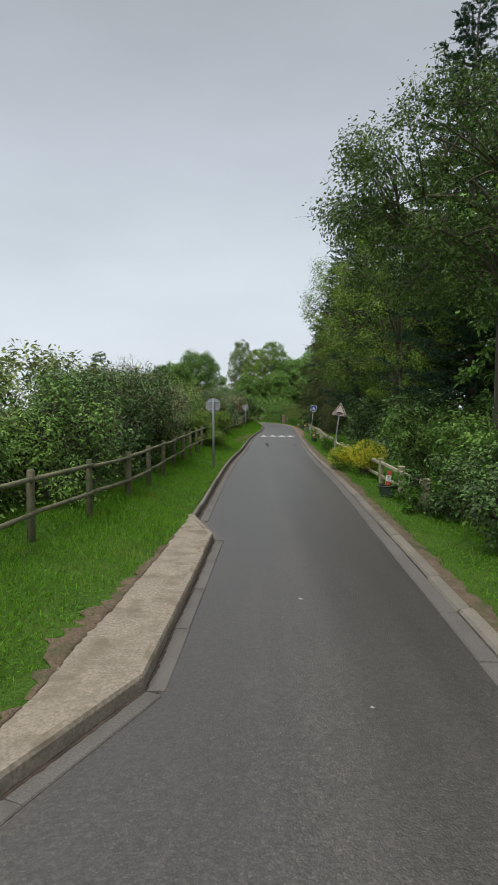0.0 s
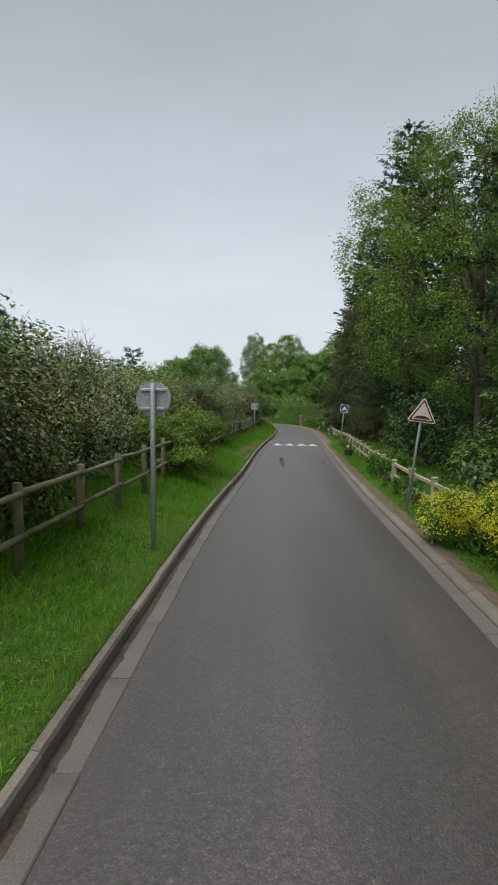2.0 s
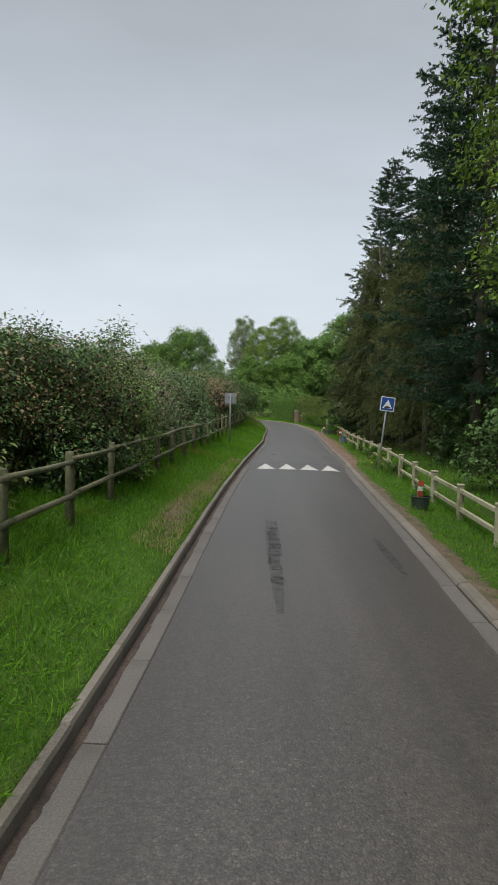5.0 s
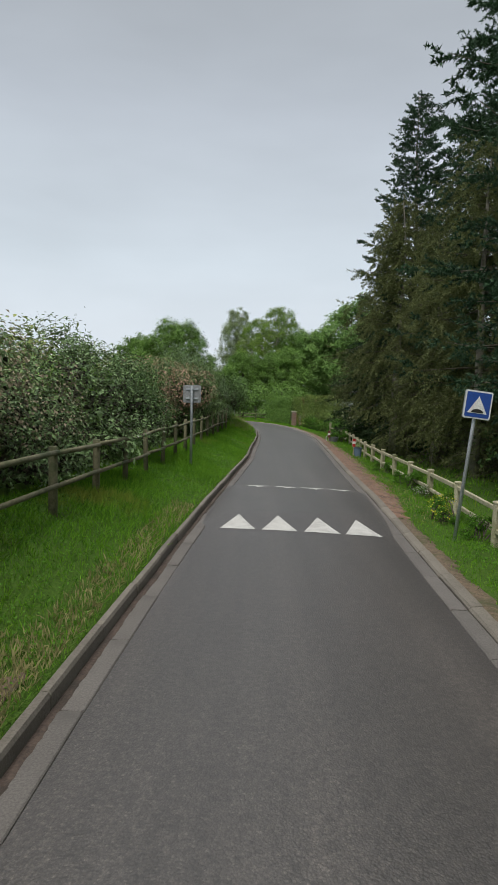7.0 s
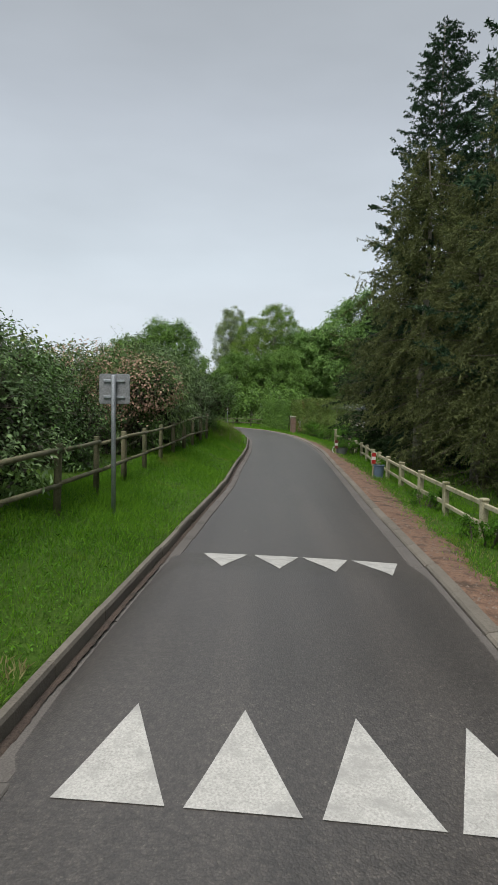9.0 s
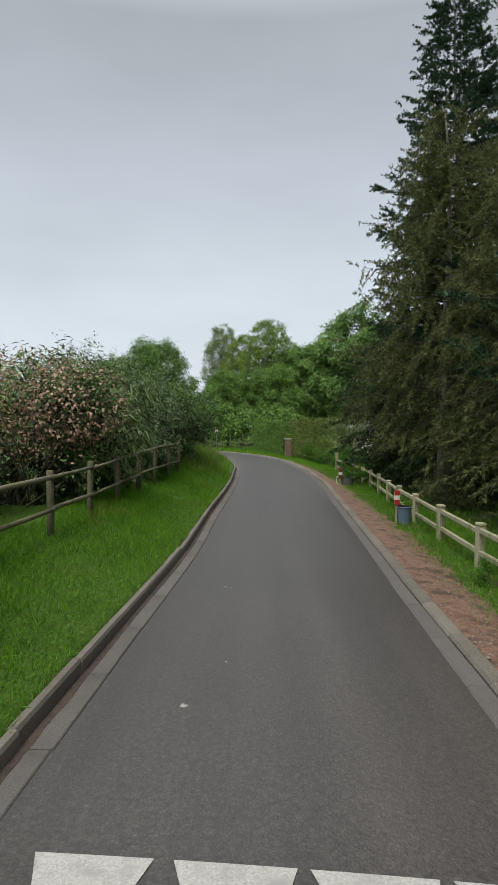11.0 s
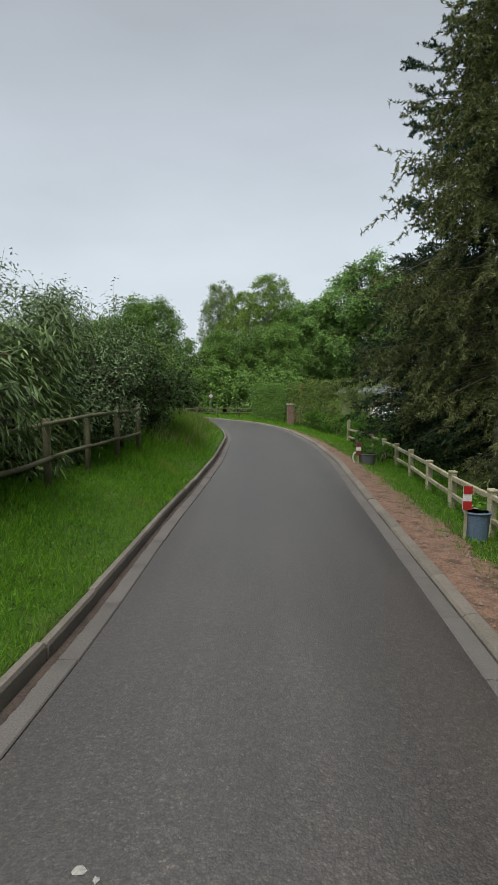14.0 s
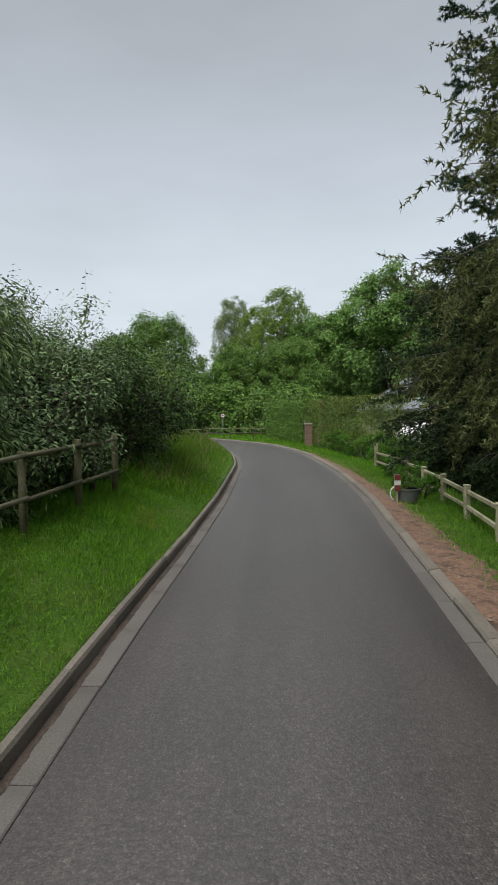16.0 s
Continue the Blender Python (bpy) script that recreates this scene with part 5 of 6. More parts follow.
# ---- clipped hedge, gate pillar, house, vehicle beyond the bend ----
def clipped(name, x0, y0, x1, y1, deep, h, n, mat, seed, label, leaf=0.09, extra=None):
    """A clipped hedge between two points: stems and leaves on its faces and inside."""
    rng = np.random.default_rng(seed)
    ln = math.hypot(x1 - x0, y1 - y0)
    th = thing(name, pose(x0, y0, gz(x0, y0), 0, 0, math.degrees(math.atan2(y1 - y0, x1 - x0))), label, "hedge")
    s = Soup()
    for k in range(int(ln / 0.5)):
        a = 0.25 + 0.5 * k
        s.add(tube(bent((a, 0, -0.1), (a + rng.normal(0, 0.15), rng.normal(0, 0.15), h * 0.9), 0.0, rng), [0.03, 0.025, 0.02, 0.012, 0.006], 5))
    part("branch_frame", s.mesh("branch_frame", BARK, True), BARK, th)
    p = np.stack([rng.random(n) * ln, (rng.random(n) - 0.5) * deep, rng.random(n) * h], axis=1)
    face = rng.random(n)
    side = face < 0.55
    p[side, 1] = -0.5 * deep + np.abs(rng.normal(0, 0.07, side.sum()))
    topm = (face >= 0.55) & (face < 0.8)
    p[topm, 2] = h - np.abs(rng.normal(0, 0.07, topm.sum()))
    wob = 0.13 * np.sin(1.9 * p[:, 0] + seed) + 0.08 * np.sin(5.3 * p[:, 0]) + 0.10 * rng.random(n)
    p[:, 2] *= 1 + wob / h
    p[:, 1] += 0.08 * np.sin(2.3 * p[:, 0] + 2 * p[:, 2])
    o = np.where(side[:, None], np.array([0, -1.0, 0.1]), np.array([0, 0, 1.0]))
    part("foliage", leaf_mesh("foliage", p, o * 0.6, np.full(n, leaf), leaf * 0.55, mat, rng, 0.15), mat, th)
    return th


clipped("clipped_hedge", 2.9, 88.8, 5.0, 84.6, 1.2, 2.15, 13000, L_OAK, 71, "clipped green hedge beside the gateway", 0.11)
clipped("clipped_hedge", 5.4, 83.4, 8.7, 74.2, 1.6, 2.45, 24000, L_HEDGE, 72, "overgrown clipped hedge with brownish patches", 0.11)
scrub = shrub("scrub", 2.0, 2.0, 1.1, 3200, 0.08, L_WEED, 73, "tangle of nettles and climbers before the hedge", 0.5, 0.1, 14)
put(scrub, [(6.2, 78.2, 0, 1.0), (6.6, 75.4, 80, 1.0), (7.2, 72.8, 160, 1.0), (5.6, 80.4, 200, 0.7), (6.9, 70.9, 20, 0.8), (8.8, 76.4, 70, 1.1), (9.6, 74.6, 170, 1.2), (8.2, 73.2, 270, 1.0)])


def brick_pillar():
    th = thing("gate_pillar", pose(4.75, 82.3, gz(4.75, 82.3), 0, 0, 8), "red brick gate pillar with a pale capping stone", "pillar")
    bm = bmesh.new()
    box(bm, -0.16, 0.16, -0.16, 0.16, -0.1, 1.24)
    part("core", bm, MORTAR, th, "pale mortar")
    bm = bmesh.new()
    box(bm, -0.22, 0.22, -0.22, 0.22, 1.24, 1.31, 0.012)
    part("capping", bm, PLASTER, th, "pale capping stone")
    bm = bmesh.new()
    box(bm, -0.085, 0.085, -0.05, 0.05, 0.0, 0.058, 0.006)
    me = bpy.data.meshes.new("brick")
    bm.to_mesh(me)
    bm.free()
    me.materials.append(BRICK)
    for c in range(18):
        for face in range(4):
            for k in (-1, 1):
                o = new("brick", me)
                o.parent = th
                off = 0.088 * k + (0.03 if c % 2 else -0.03)
                o.matrix_parent_inverse = Matrix.Identity(4)
                o.matrix_basis = pose(0, 0, 0.02 + c * 0.067, 0, 0, 90 * face) @ pose(max(-0.09, min(0.09, off)), -0.135 - 0.002 * ((c + face) % 3), 0)
    return th


brick_pillar()


def white_gate():
    th = thing("garden_gate", pose(5.12, 82.0, gz(5.1, 82.0), 0, 0, 62), "narrow white wooden gate leaf standing open", "gate")
    for k in range(5):
        bm = bmesh.new()
        box(bm, 0.10 * k, 0.10 * k + 0.075, -0.012, 0.012, 0.06, 1.0 + 0.05 * math.sin(k), 0.004)
        part("board", bm, WHITE_PAINT, th)
    for z in (0.25, 0.8):
        bm = bmesh.new()
        box(bm, 0.0, 0.48, 0.012, 0.04, z, z + 0.08, 0.004)
        part("ledge", bm, WHITE_PAINT, th)


white_gate()


def house():
    th = thing("house", pose(13.9, 92.0, -0.75, 0, 0, 4), "low cream house with a grey slate hipped roof behind the trees", "house")
    bm = bmesh.new()
    box(bm, -4.0, 4.0, -3.2, 3.2, 0, 2.6)
    part("wall", bm, PLASTER, th, "cream rendered wall")
    vs = [(-4.4, -3.6, 2.5), (4.4, -3.6, 2.5), (4.4, 3.6, 2.5), (-4.4, 3.6, 2.5), (-0.9, 0, 5.1), (0.9, 0, 5.1)]
    vs += [(x, y, z - 0.12) for x, y, z in vs]
    fs = [(0, 1, 5, 4), (1, 2, 5), (2, 3, 4, 5), (3, 0, 4), (0, 6, 7, 1), (1, 7, 8, 2), (2, 8, 9, 3), (3, 9, 6, 0), (6, 10, 11, 7), (7, 11, 8), (8, 11, 10, 9), (9, 10, 6)]
    part("roof", mesh_of("roof", vs, fs, SLATE), SLATE, th, "grey slate roof")
    for x in (-2.2, 1.6):
        w = part("window", box(bmesh.new(), x, x + 1.0, -3.26, -3.18, 0.95, 2.1, 0.01), WHITE_PAINT, th, "white framed window")
        part("pane", box(bmesh.new(), x + 0.08, x + 0.92, -3.275, -3.262, 1.03, 2.02), GLASS_DARK, w)


house()


def van():
    """A white vehicle of which the roof and upper body show between the leaves."""
    th = thing("car", pose(10.3, 80.5, gz(10.3, 80.5), 0, 0, 70), "white car parked behind the hedge", "car")
    prof = [(-2.0, 0.35), (-2.05, 0.8), (-1.85, 0.98), (-1.1, 1.02), (-0.5, 1.46), (1.0, 1.5), (1.75, 1.05), (2.0, 0.95), (2.02, 0.35)]
    vs, fs = [], []
    n = len(prof)
    for k, (w, dz) in enumerate(((-0.82, 0), (-0.76, 0.02), (0.76, 0.02), (0.82, 0))):
        for x, z in prof:
            vs.append((x * (0.98 if abs(w) > 0.8 else 1), w * (0.84 if z > 1.1 else 1), z + dz))
    for k in range(3):
        for j in range(n):
            j2 = (j + 1) % n
            fs.append((k * n + j, k * n + j2, (k + 1) * n + j2, (k + 1) * n + j))
    fs.append(tuple(range(n - 1, -1, -1)))
    fs.append(tuple(3 * n + j for j in range(n)))
    part("body", mesh_of("body", vs, fs, WHITE_PAINT), WHITE_PAINT, th)
    for y in (-0.74, 0.74):
        part("side_window", box(bmesh.new(), -0.5, 1.1, y - 0.02, y + 0.02, 1.08, 1.38, 0.01), GLASS_DARK, th)
    for x in (-1.3, 1.3):
        for y in (-0.78, 0.78):
            vf = tube([(x, y - 0.1, 0.3), (x, y - 0.09, 0.3), (x, y + 0.09, 0.3), (x, y + 0.1, 0.3)], [0.26, 0.3, 0.3, 0.26], 16)
            part("wheel", mesh_of("wheel", *vf, BLACK, False), BLACK, th)


van()


# ---- signs ----
def prism(bm, pts, y0, y1):
    """A flat plate with the outline pts (x, z) from y0 to y1."""
    a = [bm.verts.new((x, y0, z)) for x, z in pts]
    b = [bm.verts.new((x, y1, z)) for x, z in pts]
    bm.faces.new(a)
    bm.faces.new(b[::-1])
    n = len(pts)
    for i in range(n):
        bm.faces.new((a[i], b[i], b[(i + 1) % n], a[(i + 1) % n]))
    bmesh.ops.recalc_face_normals(bm, faces=bm.faces)
    return bm


def rounded(pts, r, k=4):
    """Corners of an outline rounded by r."""
    out, n = [], len(pts)
    for i in range(n):
        p, a, b = Vector(pts[i]), Vector(pts[i - 1]), Vector(pts[(i + 1) % n])
        u, v = (a - p).normalized(), (b - p).normalized()
        for j in range(k + 1):
            t = j / k
            q = p + u * r * (1 - t) ** 2 + v * r * t ** 2
            out.append((q.x, q.y))
    return out


def disc(r, n=40):
    return [(r * math.cos(2 * math.pi * i / n), r * math.sin(2 * math.pi * i / n)) for i in range(n)]


def shifted(pts, dz, k=1.0):
    return [(x * k, z * k + dz) for x, z in pts]


def pole(th, h, r=0.024):
    part("post", mesh_of("post", *tube([(0, 0, -0.3), (0, 0, h - 0.01), (0, 0, h)], [r, r, r * 0.8], 12), STEEL, True), STEEL, th)


def clamps(th, zs, w, y):
    for z in zs:
        part("bracket", box(bmesh.new(), -w, w, y, y + 0.022, z - 0.016, z + 0.016, 0.004), STEEL, th, "steel mounting rail")


def triangle_sign():
    x, y = 3.12, 21.85
    th = thing("warning_sign", pose(x, y, gz(x, y), 0, 7.5, -4), "leaning triangular speed-hump warning sign with red border", "road sign")
    pole(th, 1.9)
    zc, s = 1.72, 0.255
    tri = [(-s, -s * 0.577), (s, -s * 0.577), (0, s * 1.155)]
    plate = part("plate", prism(bmesh.new(), shifted(rounded(tri, 0.06), zc), -0.05, -0.03), SIGN_GREY, th)
    part("white_edge", prism(bmesh.new(), shifted(rounded(tri, 0.06), zc, 0.985), -0.054, -0.0505), WHITE, plate)
    part("red_border", prism(bmesh.new(), shifted(rounded(tri, 0.05), zc, 0.90), -0.058, -0.0545), DARK_RED, plate, "faded dark red border")
    part("field", prism(bmesh.new(), shifted(rounded(tri, 0.03), zc, 0.70), -0.062, -0.0585), CREAM, plate, "faded cream centre")
    arc = [(-0.14, zc - 0.085), (0.14, zc - 0.085)] + [(0.14 * math.cos(a), zc - 0.085 + 0.055 * math.sin(a) ** 1.5) for a in [math.pi * i / 14 for i in range(1, 14)]]
    part("hump_symbol", prism(bmesh.new(), arc, -0.066, -0.0625), BLACK, plate, "black hump symbol")
    clamps(th, (zc - 0.08, zc + 0.10), 0.10, -0.03)


def square_sign():
    x, y = 4.16, 39.9
    th = thing("information_sign", pose(x, y, gz(x, y), 0, 6.0, 3), "leaning blue and white square speed-hump sign", "road sign")
    pole(th, 1.9)
    zc, s = 1.88, 0.19
    sq = [(-s, -s), (s, -s), (s, s), (-s, s)]
    plate = part("plate", prism(bmesh.new(), shifted(rounded(sq, 0.03), zc), -0.05, -0.03), SIGN_GREY, th)
    part("white_edge", prism(bmesh.new(), shifted(rounded(sq, 0.03), zc, 0.985), -0.054, -0.0505), WHITE, plate)
    part("field", prism(bmesh.new(), shifted(rounded(sq, 0.02), zc, 0.88), -0.058, -0.0545), BLUE, plate, "blue field")
    tri = [(-0.135, zc - 0.115), (0.135, zc - 0.115), (0, zc + 0.115)]
    part("symbol", prism(bmesh.new(), tri, -0.062, -0.0585), WHITE, plate, "white triangle")
    arc = [(-0.085, zc - 0.105), (0.085, zc - 0.105)] + [(0.085 * math.cos(a), zc - 0.095 + 0.04 * math.sin(a) ** 1.5) for a in [math.pi * i / 12 for i in range(1, 12)]]
    part("hump_symbol", prism(bmesh.new(), arc, -0.066, -0.0625), BLACK, plate, "black hump symbol")
    clamps(th, (zc - 0.1, zc + 0.1), 0.10, -0.03)


def back_sign(x, y, zc, outline, half, label, lean=0.0, front=WHITE):
    """A sign that shows its grey back: plate, two rails, post."""
    z = gz(x, y)
    th = thing("sign_seen_from_behind", pose(x, y, z, 0, lean, 2), label, "road sign")
    pole(th, zc - z + half * 0.9, 0.03)
    plate = part("plate", prism(bmesh.new(), shifted(outline, zc - z), 0.052, 0.066), SIGN_GREY, th, "plain grey metal back")
    part("rim", prism(bmesh.new(), shifted(outline, zc - z, 1.035), 0.067, 0.078), STEEL, plate, "thin pale metal rim")
    part("face", prism(bmesh.new(), shifted(outline, zc - z, 0.97), 0.079, 0.083), front, plate)
    clamps(th, (zc - z - half * 0.55, zc - z + half * 0.55), half * 0.72, 0.028)
    return th


triangle_sign()
square_sign()
back_sign(-0.62, 17.95, 1.85, disc(0.19), 0.19, "round road sign on a steel post, grey back visible", -0.5)
sq_out = rounded([(-0.19, -0.19), (0.19, -0.19), (0.19, 0.19), (-0.19, 0.19)], 0.03)
back_sign(-0.03, 45.2, 1.90, sq_out, 0.19, "square road sign on a steel post, grey back visible", -0.6)


def bend_sign():
    x, y = -0.55, 89.6
    th = thing("round_road_sign", pose(x, y, gz(x, y), 0, 0, 0), "round red-bordered road sign outside the bend", "road sign")
    pole(th, 1.7)
    zc = 1.52
    plate = part("plate", prism(bmesh.new(), shifted(disc(0.175), zc), -0.05, -0.03), SIGN_GREY, th)
    part("red_border", prism(bmesh.new(), shifted(disc(0.171), zc), -0.054, -0.0505), DARK_RED, plate, "faded red border")
    part("field", prism(bmesh.new(), shifted(disc(0.118), zc), -0.058, -0.0545), WHITE, plate, "white centre")
    part("symbol", prism(bmesh.new(), [(-0.05, zc - 0.035), (0.05, zc - 0.035), (0.05, zc + 0.035), (-0.05, zc + 0.035)], -0.062, -0.0585), BLACK, plate, "dark bar")


bend_sign()


# ---- tubs with red and white marker boards ----
def tub(x, y, r0, r1, h, mat, label, plants, seed, squash=1.0):
    """A planted plastic tub: wall, rim, soil and plants."""
    rng = np.random.default_rng(seed)
    th = thing("planter_tub", pose(x, y, gz(x, y) + 0.01, 0, 0, 20) @ Matrix.Diagonal((1, squash, 1, 1)), label, "planter")
    s = Soup()
    s.add(tube([(0, 0, 0.0), (0, 0, 0.01), (0, 0, h - 0.02), (0, 0, h), (0, 0, h), (0, 0, h - 0.09)], [r0 * 0.9, r0, r1, r1, r1 - 0.02, r1 - 0.025], 24))
    part("tub", s.mesh("tub", mat, False), mat, th)
    n = 24
    vs, fs = [], []
    for a in range(n):
        w = 2 * math.pi * a / n
        for b in range(6):
            v = 2 * math.pi * b / 6
            vs.append(((r1 + 0.006 + 0.012 * math.cos(v)) * math.cos(w), (r1 + 0.006 + 0.012 * math.cos(v)) * math.sin(w), h - 0.012 + 0.012 * math.sin(v)))
            fs.append((a * 6 + b, a * 6 + (b + 1) % 6, ((a + 1) % n) * 6 + (b + 1) % 6, ((a + 1) % n) * 6 + b))
    part("rim", mesh_of("rim", vs, fs, mat, True), mat, th)
    part("soil", mesh_of("soil", [((r1 - 0.03) * math.cos(2 * math.pi * i / 20), (r1 - 0.03) * math.sin(2 * math.pi * i / 20), h - 0.06) for i in range(20)], [tuple(range(20))], SILT), SILT, th, "dark soil")
    if plants:
        p = np.stack([rng.normal(0, r1 * 0.45, plants), rng.normal(0, r1 * 0.45, plants), h - 0.06 + 0.26 * rng.random(plants) ** 1.3], axis=1)
        tagged(part("plant", leaf_mesh("plant", p, np.tile(np.array([0, 0, 0.6]), (plants, 1)), np.full(plants, 0.09), 0.05, L_WEED, rng, 0.1), L_WEED, th, "green leafy plant"), kind="stuff")
    return th


def marker(x, y, z, h, w, bands, lean, turn, label, stake=0.35):
    """A striped marker board on a wooden stake."""
    th = thing("marker_board", pose(x, y, z, 0, lean, turn), label, "marker")
    part("stake", box(bmesh.new(), -0.018, 0.018, 0.012, 0.04, -stake, h * 0.9, 0.003), WOOD_PALE, th)
    part("board", box(bmesh.new(), -w / 2, w / 2, -0.006, 0.012, 0, h, 0.004), WHITE, th)
    for z0, z1, mat in bands:
        part("band", box(bmesh.new(), -w / 2 - 0.001, w / 2 + 0.001, -0.010, -0.006, z0 * h, z1 * h, 0.001), mat, th, "red band")


tub(5.22, 53.7, 0.125, 0.155, 0.36, PLASTIC_BLUE, "blue-grey plastic bucket planted with weeds", 60, 81)
marker(5.06, 53.62, gz(5.06, 53.6) + 0.38, 0.29, 0.11, ((0.0, 0.36, RED), (0.66, 1.0, RED)), 1.5, 4, "red and white striped marker board on a stake by the bucket", 0.42)
tub(5.33, 61.3, 0.20, 0.25, 0.27, PLASTIC_GREY, "grey plastic tub standing in the grass", 40, 82, 0.8)
marker(5.08, 61.1, gz(5.1, 61.1) + 0.22, 0.33, 0.12, ((0.0, 0.36, DARK_RED), (0.64, 1.0, DARK_RED)), 1.0, 2, "dull red and white marker board beside the grey tub", 0.3)
loop = thing("hose_loop", pose(5.05, 61.12, gz(5.05, 61.1)), "white hose loop hanging beside the tub", "hose")
part("hose", mesh_of("hose", *tube([(-0.08 * math.sin(a) - 0.02, 0.02, 0.16 + 0.13 * math.cos(a)) for a in [0.15 + 0.28 * i for i in range(11)]], [0.014] * 11, 8), WHITE, True), WHITE, loop)
tub(3.17, 13.95, 0.17, 0.21, 0.24, PLASTIC_DARK, "dark green plastic pot tipped in the grass", 30, 83, 0.85)
marker(3.14, 13.9, gz(3.14, 13.9) + 0.24, 0.30, 0.10, ((0.0, 0.3, ORANGE), (0.72, 1.0, ORANGE)), 9, 5, "faded red and white leaning marker board in the pot", 0.2)
tub(3.86, 34.6, 0.14, 0.17, 0.24, PLASTIC_DARK, "dark pot overgrown with weeds", 90, 84)
marker(3.82, 34.5, gz(3.82, 34.5) + 0.24, 0.28, 0.10, ((0.0, 0.36, ORANGE), (0.66, 1.0, ORANGE)), 2, 3, "small faded red and white marker board in the pot", 0.2)

# ---- flowers and weeds at the fence ----
mustard = shrub("flowering_plant", 1.1, 1.5, 1.0, 3200, 0.06, L_WEED, 91, "yellow-flowering wild plants at the verge", 0.5, 0.0, 18, blossom=(L_YELLOW, 10500, 0.030, "yellow blossom"), category="plant", low=0.03, dark=120)
put(mustard, [(3.45, 17.9, 0, 0.85), (3.4, 18.9, 90, 0.85), (3.5, 19.8, 200, 0.65)])
small_mustard = shrub("flowering_plant", 0.6, 0.9, 0.42, 900, 0.05, L_WEED, 92, "small clump of yellow flowers below the sign", 0.5, 0.0, 10, blossom=(L_YELLOW, 420, 0.025, "yellow blossom"), category="plant")
put(small_mustard, [(4.45, 41.4, 0, 1.0), (3.7, 20.4, 80, 1.0), (3.75, 22.3, 80, 0.9)])
parsley = shrub("flowering_plant", 0.5, 0.6, 0.45, 320, 0.05, L_WEED, 94, "clump of white umbel flowers by the fence", 0.45, 0.0, 12, blossom=(L_WHITE, 260, 0.035, "white umbels"), category="plant", low=0.3)
put(parsley, [(3.8, 26.4, 0, 0.75), (3.55, 23.1, 80, 0.75), (4.9, 44.2, 30, 0.6)])
nettles = shrub("weed_clump", 0.8, 1.0, 0.5, 2000, 0.05, L_WEED, 93, "clump of tall weeds growing through the fence", 0.45, 0.0, 10, category="plant")
put(nettles, [(3.85, 26.8, 0, 1.3), (3.9, 27.8, 0, 1.2), (4.1, 29.4, 60, 0.9), (3.6, 25.2, 30, 0.6), (3.6, 23.6, 160, 0.8), (5.0, 45.6, 0, 0.8), (5.2, 49.0, 30, 0.7), (5.9, 62.6, 0, 1.0), (6.0, 64.5, 90, 1.1), (6.3, 66.4, 180, 1.1), (3.5, 13.2, 180, 1.0), (3.3, 12.2, 90, 0.9), (3.75, 19.4, 10, 0.9), (4.75, 40.4, 70, 0.8)])

# ---- road markings and marks ----
def patch_on_road(name, outline, mat, parent, lift=0.005, rows=10):
    """A thin sheet that follows the road; outline gives (x0, x1) at each of rows steps from y0 to y1."""
    y0, y1, edges = outline
    vs, fs = [], []
    for i in range(rows + 1):
        t = i / rows
        a, b = edges(t)
        for u in (0, 0.5, 1):
            x = a + (b - a) * u
            y = y0 + (y1 - y0) * t - 0.09 * (x - 1.5)
            vs.append((x, y, surf_z(x, y) + lift))
    for i in range(rows):
        for j in range(2):
            q = 3 * i + j
            fs.append((q, q + 1, q + 4, q + 3))
    return part(name, mesh_of(name, vs, fs, mat), mat, parent)


for xs, y0, y1, lab in (((0.94, 1.52, 2.10, 2.66), 39.92, 40.62, "row of white triangles painted on the hump's near ramp"), ((1.24, 1.82, 2.37, 2.92), 44.24, 43.38, "row of white triangles painted on the hump's far ramp")):
    mk = thing("hump_marking", Matrix.Identity(4), lab, "road marking", kind="structure")
    for x0 in xs:
        patch_on_road("triangle", (y0, y1, lambda t, x0=x0: (x0 + 0.25 * t, x0 + 0.5 - 0.25 * t)), MARKING, mk)

skid = thing("tyre_marks", Matrix.Identity(4), "dark patchy rubber tyre marks in a broken row on the asphalt", "tyre marks", kind="structure")
skid_rng = np.random.default_rng(9)


def blot(y0, long, x0, wide):
    ph = skid_rng.uniform(0, 6)
    return (y0, y0 + long, lambda t: (x0 - wide * (0.35 + 0.65 * math.sin(math.pi * min(1, max(0.04, t))) ** 0.5) * (0.5 + 0.06 * math.sin(9 * t + ph)), x0 + wide * (0.35 + 0.65 * math.sin(math.pi * min(1, max(0.04, t))) ** 0.5) * (0.5 + 0.06 * math.sin(11 * t + ph))))


for k in range(9):
    y0 = 29.8 + 0.355 * k + skid_rng.uniform(-0.03, 0.03)
    patch_on_road("blot", blot(y0, skid_rng.uniform(0.22, 0.34), 1.175 + skid_rng.uniform(-0.02, 0.02), skid_rng.uniform(0.11, 0.16)), SMEAR, skid, 0.004, 8)
patch_on_road("blot", blot(29.0, 3.6, 1.17, 0.13), SMEAR, skid, 0.0025, 16)
patch_on_road("blot", blot(30.6, 2.4, 1.11, 0.055), SMEAR, skid, 0.0025, 14)
patch_on_road("blot", blot(30.9, 2.1, 1.245, 0.05), SMEAR, skid, 0.0025, 14)
patch_on_road("blot", blot(30.4, 1.7, 2.54, 0.11), SMEAR, skid, 0.003, 10)

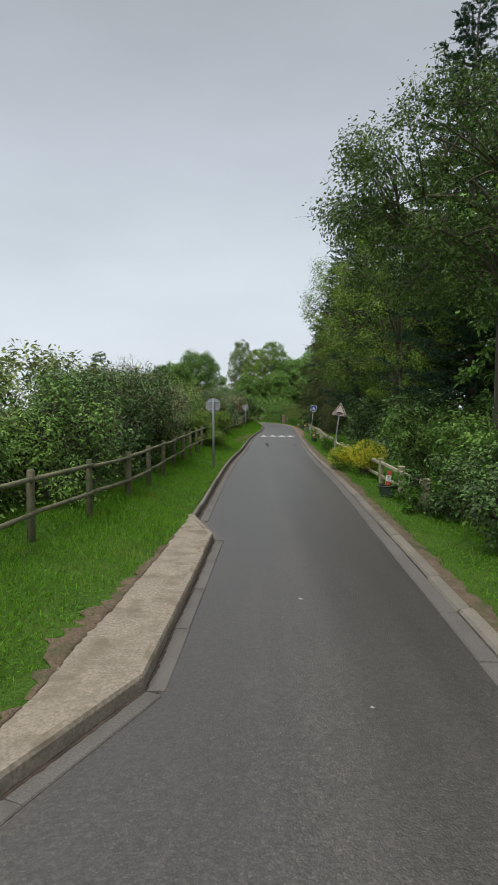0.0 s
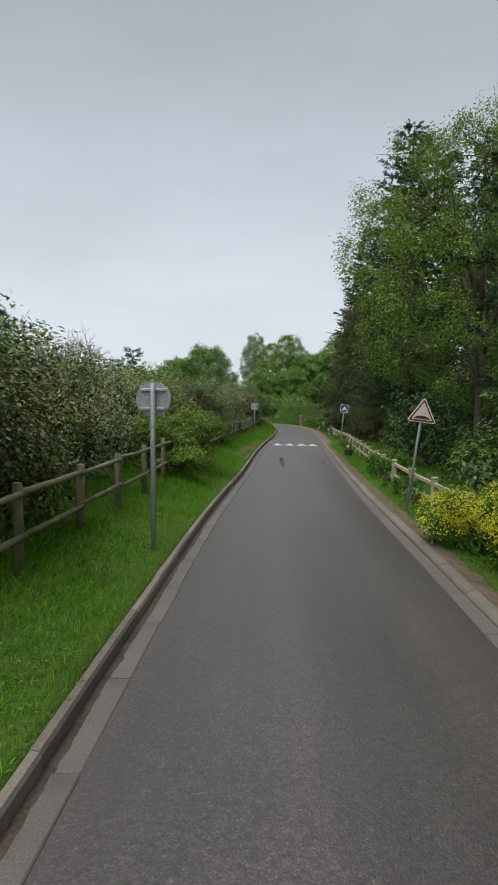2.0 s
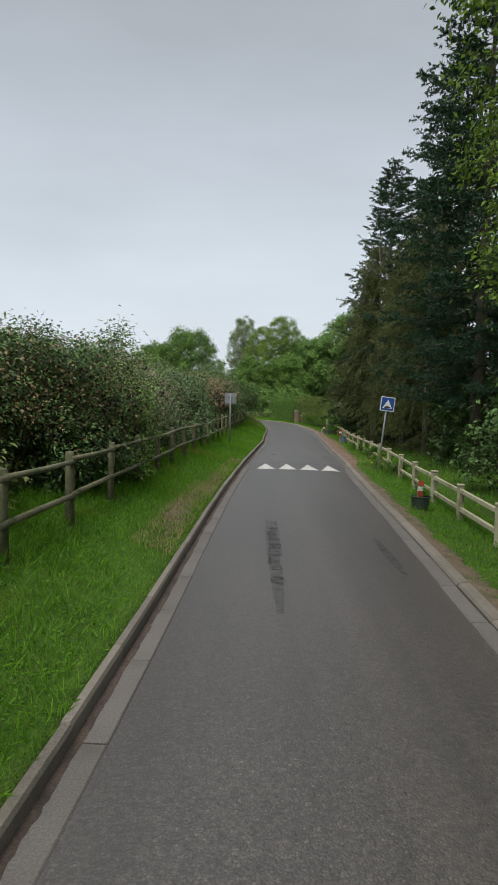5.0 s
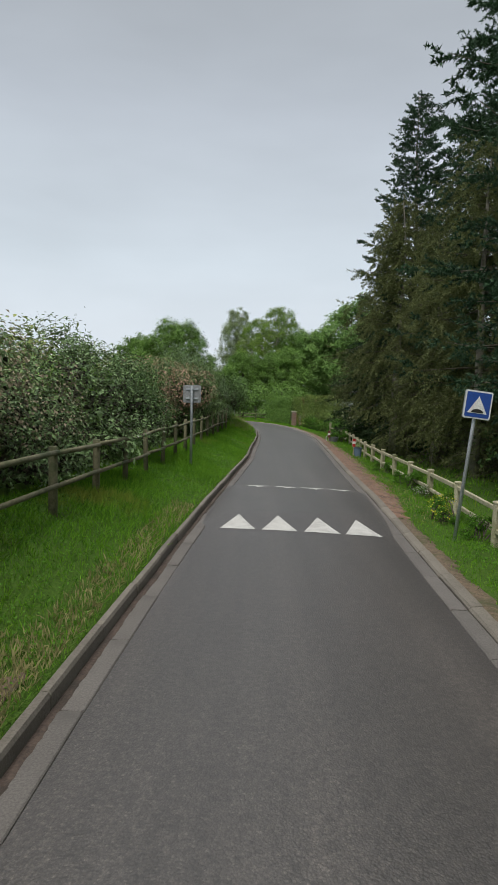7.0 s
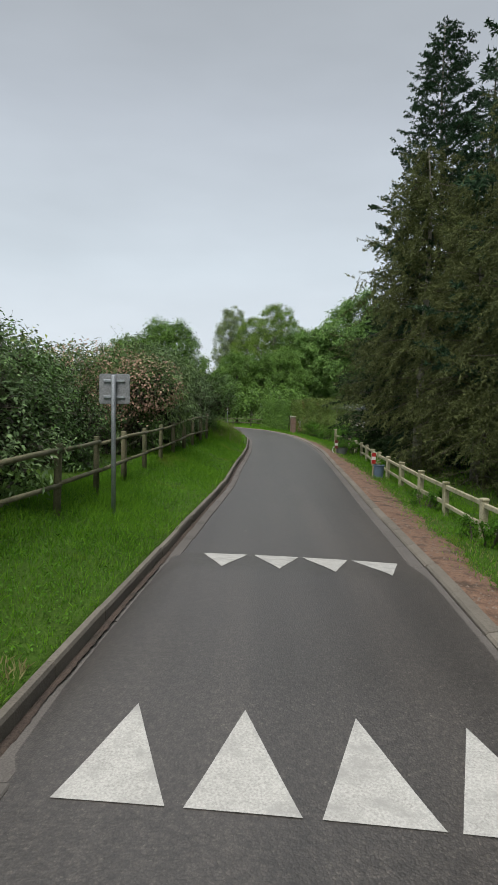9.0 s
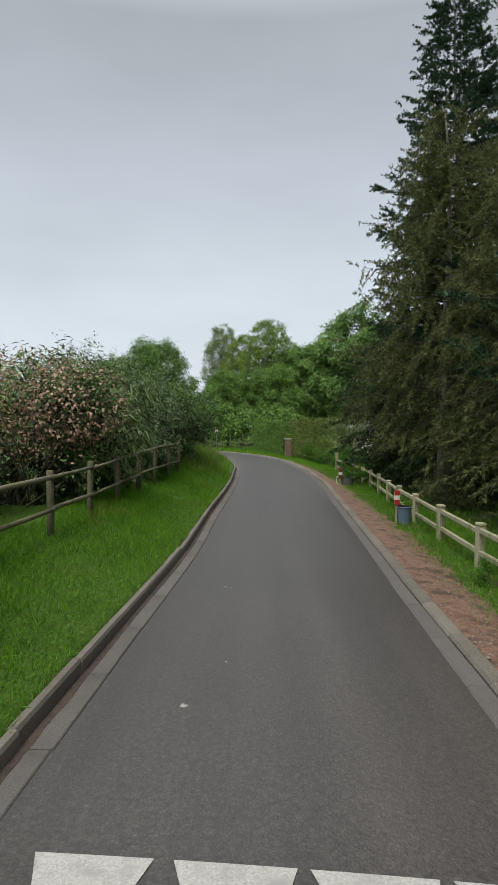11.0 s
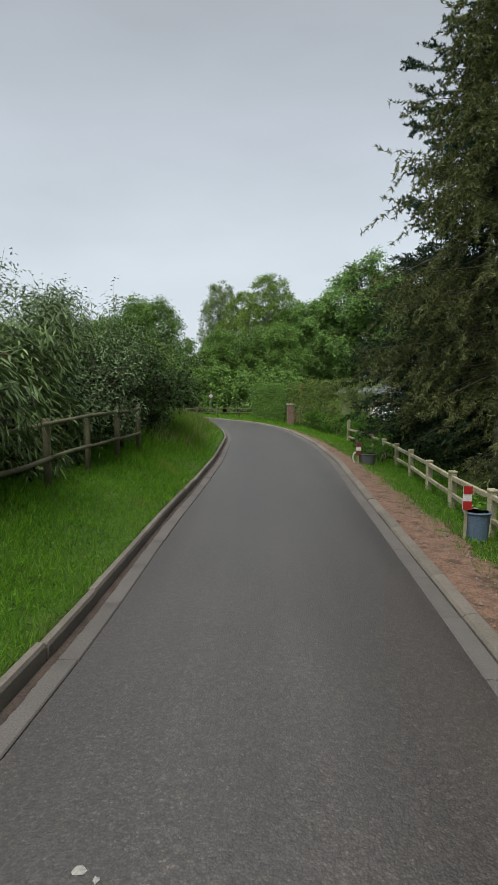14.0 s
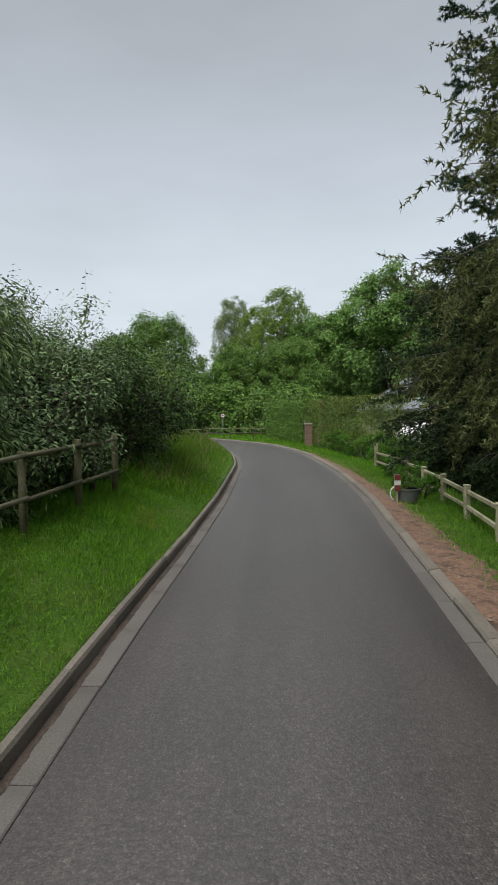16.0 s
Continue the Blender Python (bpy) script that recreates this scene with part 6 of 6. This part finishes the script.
for i, (x, y, r) in enumerate(((0.85, 7.32, 0.022), (1.10, 5.35, 0.013), (1.78, 12.55, 0.026), (1.83, 12.3, 0.014), (1.74, 11.95, 0.02), (0.25, 11.75, 0.014), (1.86, 48.44, 0.026), (1.93, 48.4, 0.014), (1.71, 45.58, 0.028), (1.95, 46.3, 0.012), (1.5, 55.0, 0.015))):
    s_rng = np.random.default_rng(100 + i)
    pts = [(x + r * s_rng.uniform(0.6, 1.2) * math.cos(a), y + 1.3 * r * s_rng.uniform(0.6, 1.2) * math.sin(a)) for a in [2 * math.pi * k / 9 for k in range(9)]]
    vs = [(a, b, surf_z(a, b) + 0.002) for a, b in pts] + [(x, y, surf_z(x, y) + 0.007)]
    sp = new("road_spot", mesh_of("road_spot", vs, [(k, (k + 1) % 9, 9) for k in range(9)], DROPPING))
    tagged(sp, "small pale dried spot on the asphalt", "spot", "spots on the road", "structure")

# ---- kerb stones and gutter slabs ----
lay_rng = np.random.default_rng(3)
kerb_me = stone_mesh("kerb_stone", [(0.0, -0.15), (0.0, 0.092), (-0.012, 0.116), (-0.056, 0.121), (-0.066, 0.110), (-0.066, -0.15)], CONCRETE)
slab_pad_me = stone_mesh("gutter_slab", [(0.004, -0.12), (0.135, -0.12), (0.135, 0.004), (0.127, 0.012), (0.012, 0.010), (0.004, 0.004)], GUTTER)
slab_me = stone_mesh("gutter_slab", [(0.004, -0.12), (0.19, -0.12), (0.19, 0.005), (0.182, 0.013), (0.012, 0.010), (0.004, 0.004)], GUTTER)
edge_me = stone_mesh("edge_stone", [(-0.125, -0.12), (0.0, -0.12), (0.0, 0.045), (-0.012, 0.055), (-0.105, 0.042), (-0.125, 0.02)], CONCRETE)
slab_r_me = stone_mesh("gutter_slab", [(-0.285, -0.12), (-0.129, -0.12), (-0.129, 0.004), (-0.14, 0.012), (-0.275, 0.012), (-0.285, 0.004)], GUTTER)
kerb_l = thing("kerb", Matrix.Identity(4), "raised concrete kerb along the grass bank", "kerb", kind="structure")
kerb_pad_me = kerb_me.copy()
kerb_pad_me.materials[0] = PAD
gut_l = thing("gutter", Matrix.Identity(4), "concrete gutter slabs along the raised kerb", "gutter", kind="structure")
kerb_r = thing("kerb", Matrix.Identity(4), "low concrete edging along the lower verge", "kerb", kind="structure")
gut_r = thing("gutter", Matrix.Identity(4), "concrete gutter slabs along the low edging", "gutter", kind="structure")
turn_pts = corner_stations([(-1.0, -6.1), (-1.0, 3.9), (-0.72, 4.56), (-0.26, 5.57), (-0.10, 9.75), (-0.46, 11.1)])
left_pts = turn_pts + stations(KL, 11.1, 88.0)[1:]
right_pts = stations(KR, -2.0, 92.0)
lay("kerb_stone", kerb_pad_me, kerb_l, turn_pts, lambda x, y: float(road_z(float(KL(y)), y)), lay_rng)
lay("kerb_stone", kerb_me, kerb_l, left_pts[len(turn_pts) - 1:], lambda x, y: float(road_z(float(KL(y)), y)), lay_rng)
lay("gutter_slab", slab_pad_me, gut_l, turn_pts, lambda x, y: float(road_z(float(KL(y)), y)), lay_rng, 0.008, 0.002)
lay("gutter_slab", slab_me, gut_l, left_pts[len(turn_pts) - 1:], lambda x, y: float(road_z(float(KL(y)), y)), lay_rng, 0.008, 0.002)
lay("edge_stone", edge_me, kerb_r, right_pts, lambda x, y: float(road_z(float(KR(y)), y)), lay_rng, 0.008)
lay("gutter_slab", slab_r_me, gut_r, right_pts, lambda x, y: float(road_z(float(KR(y)), y)), lay_rng, 0.008, 0.002)
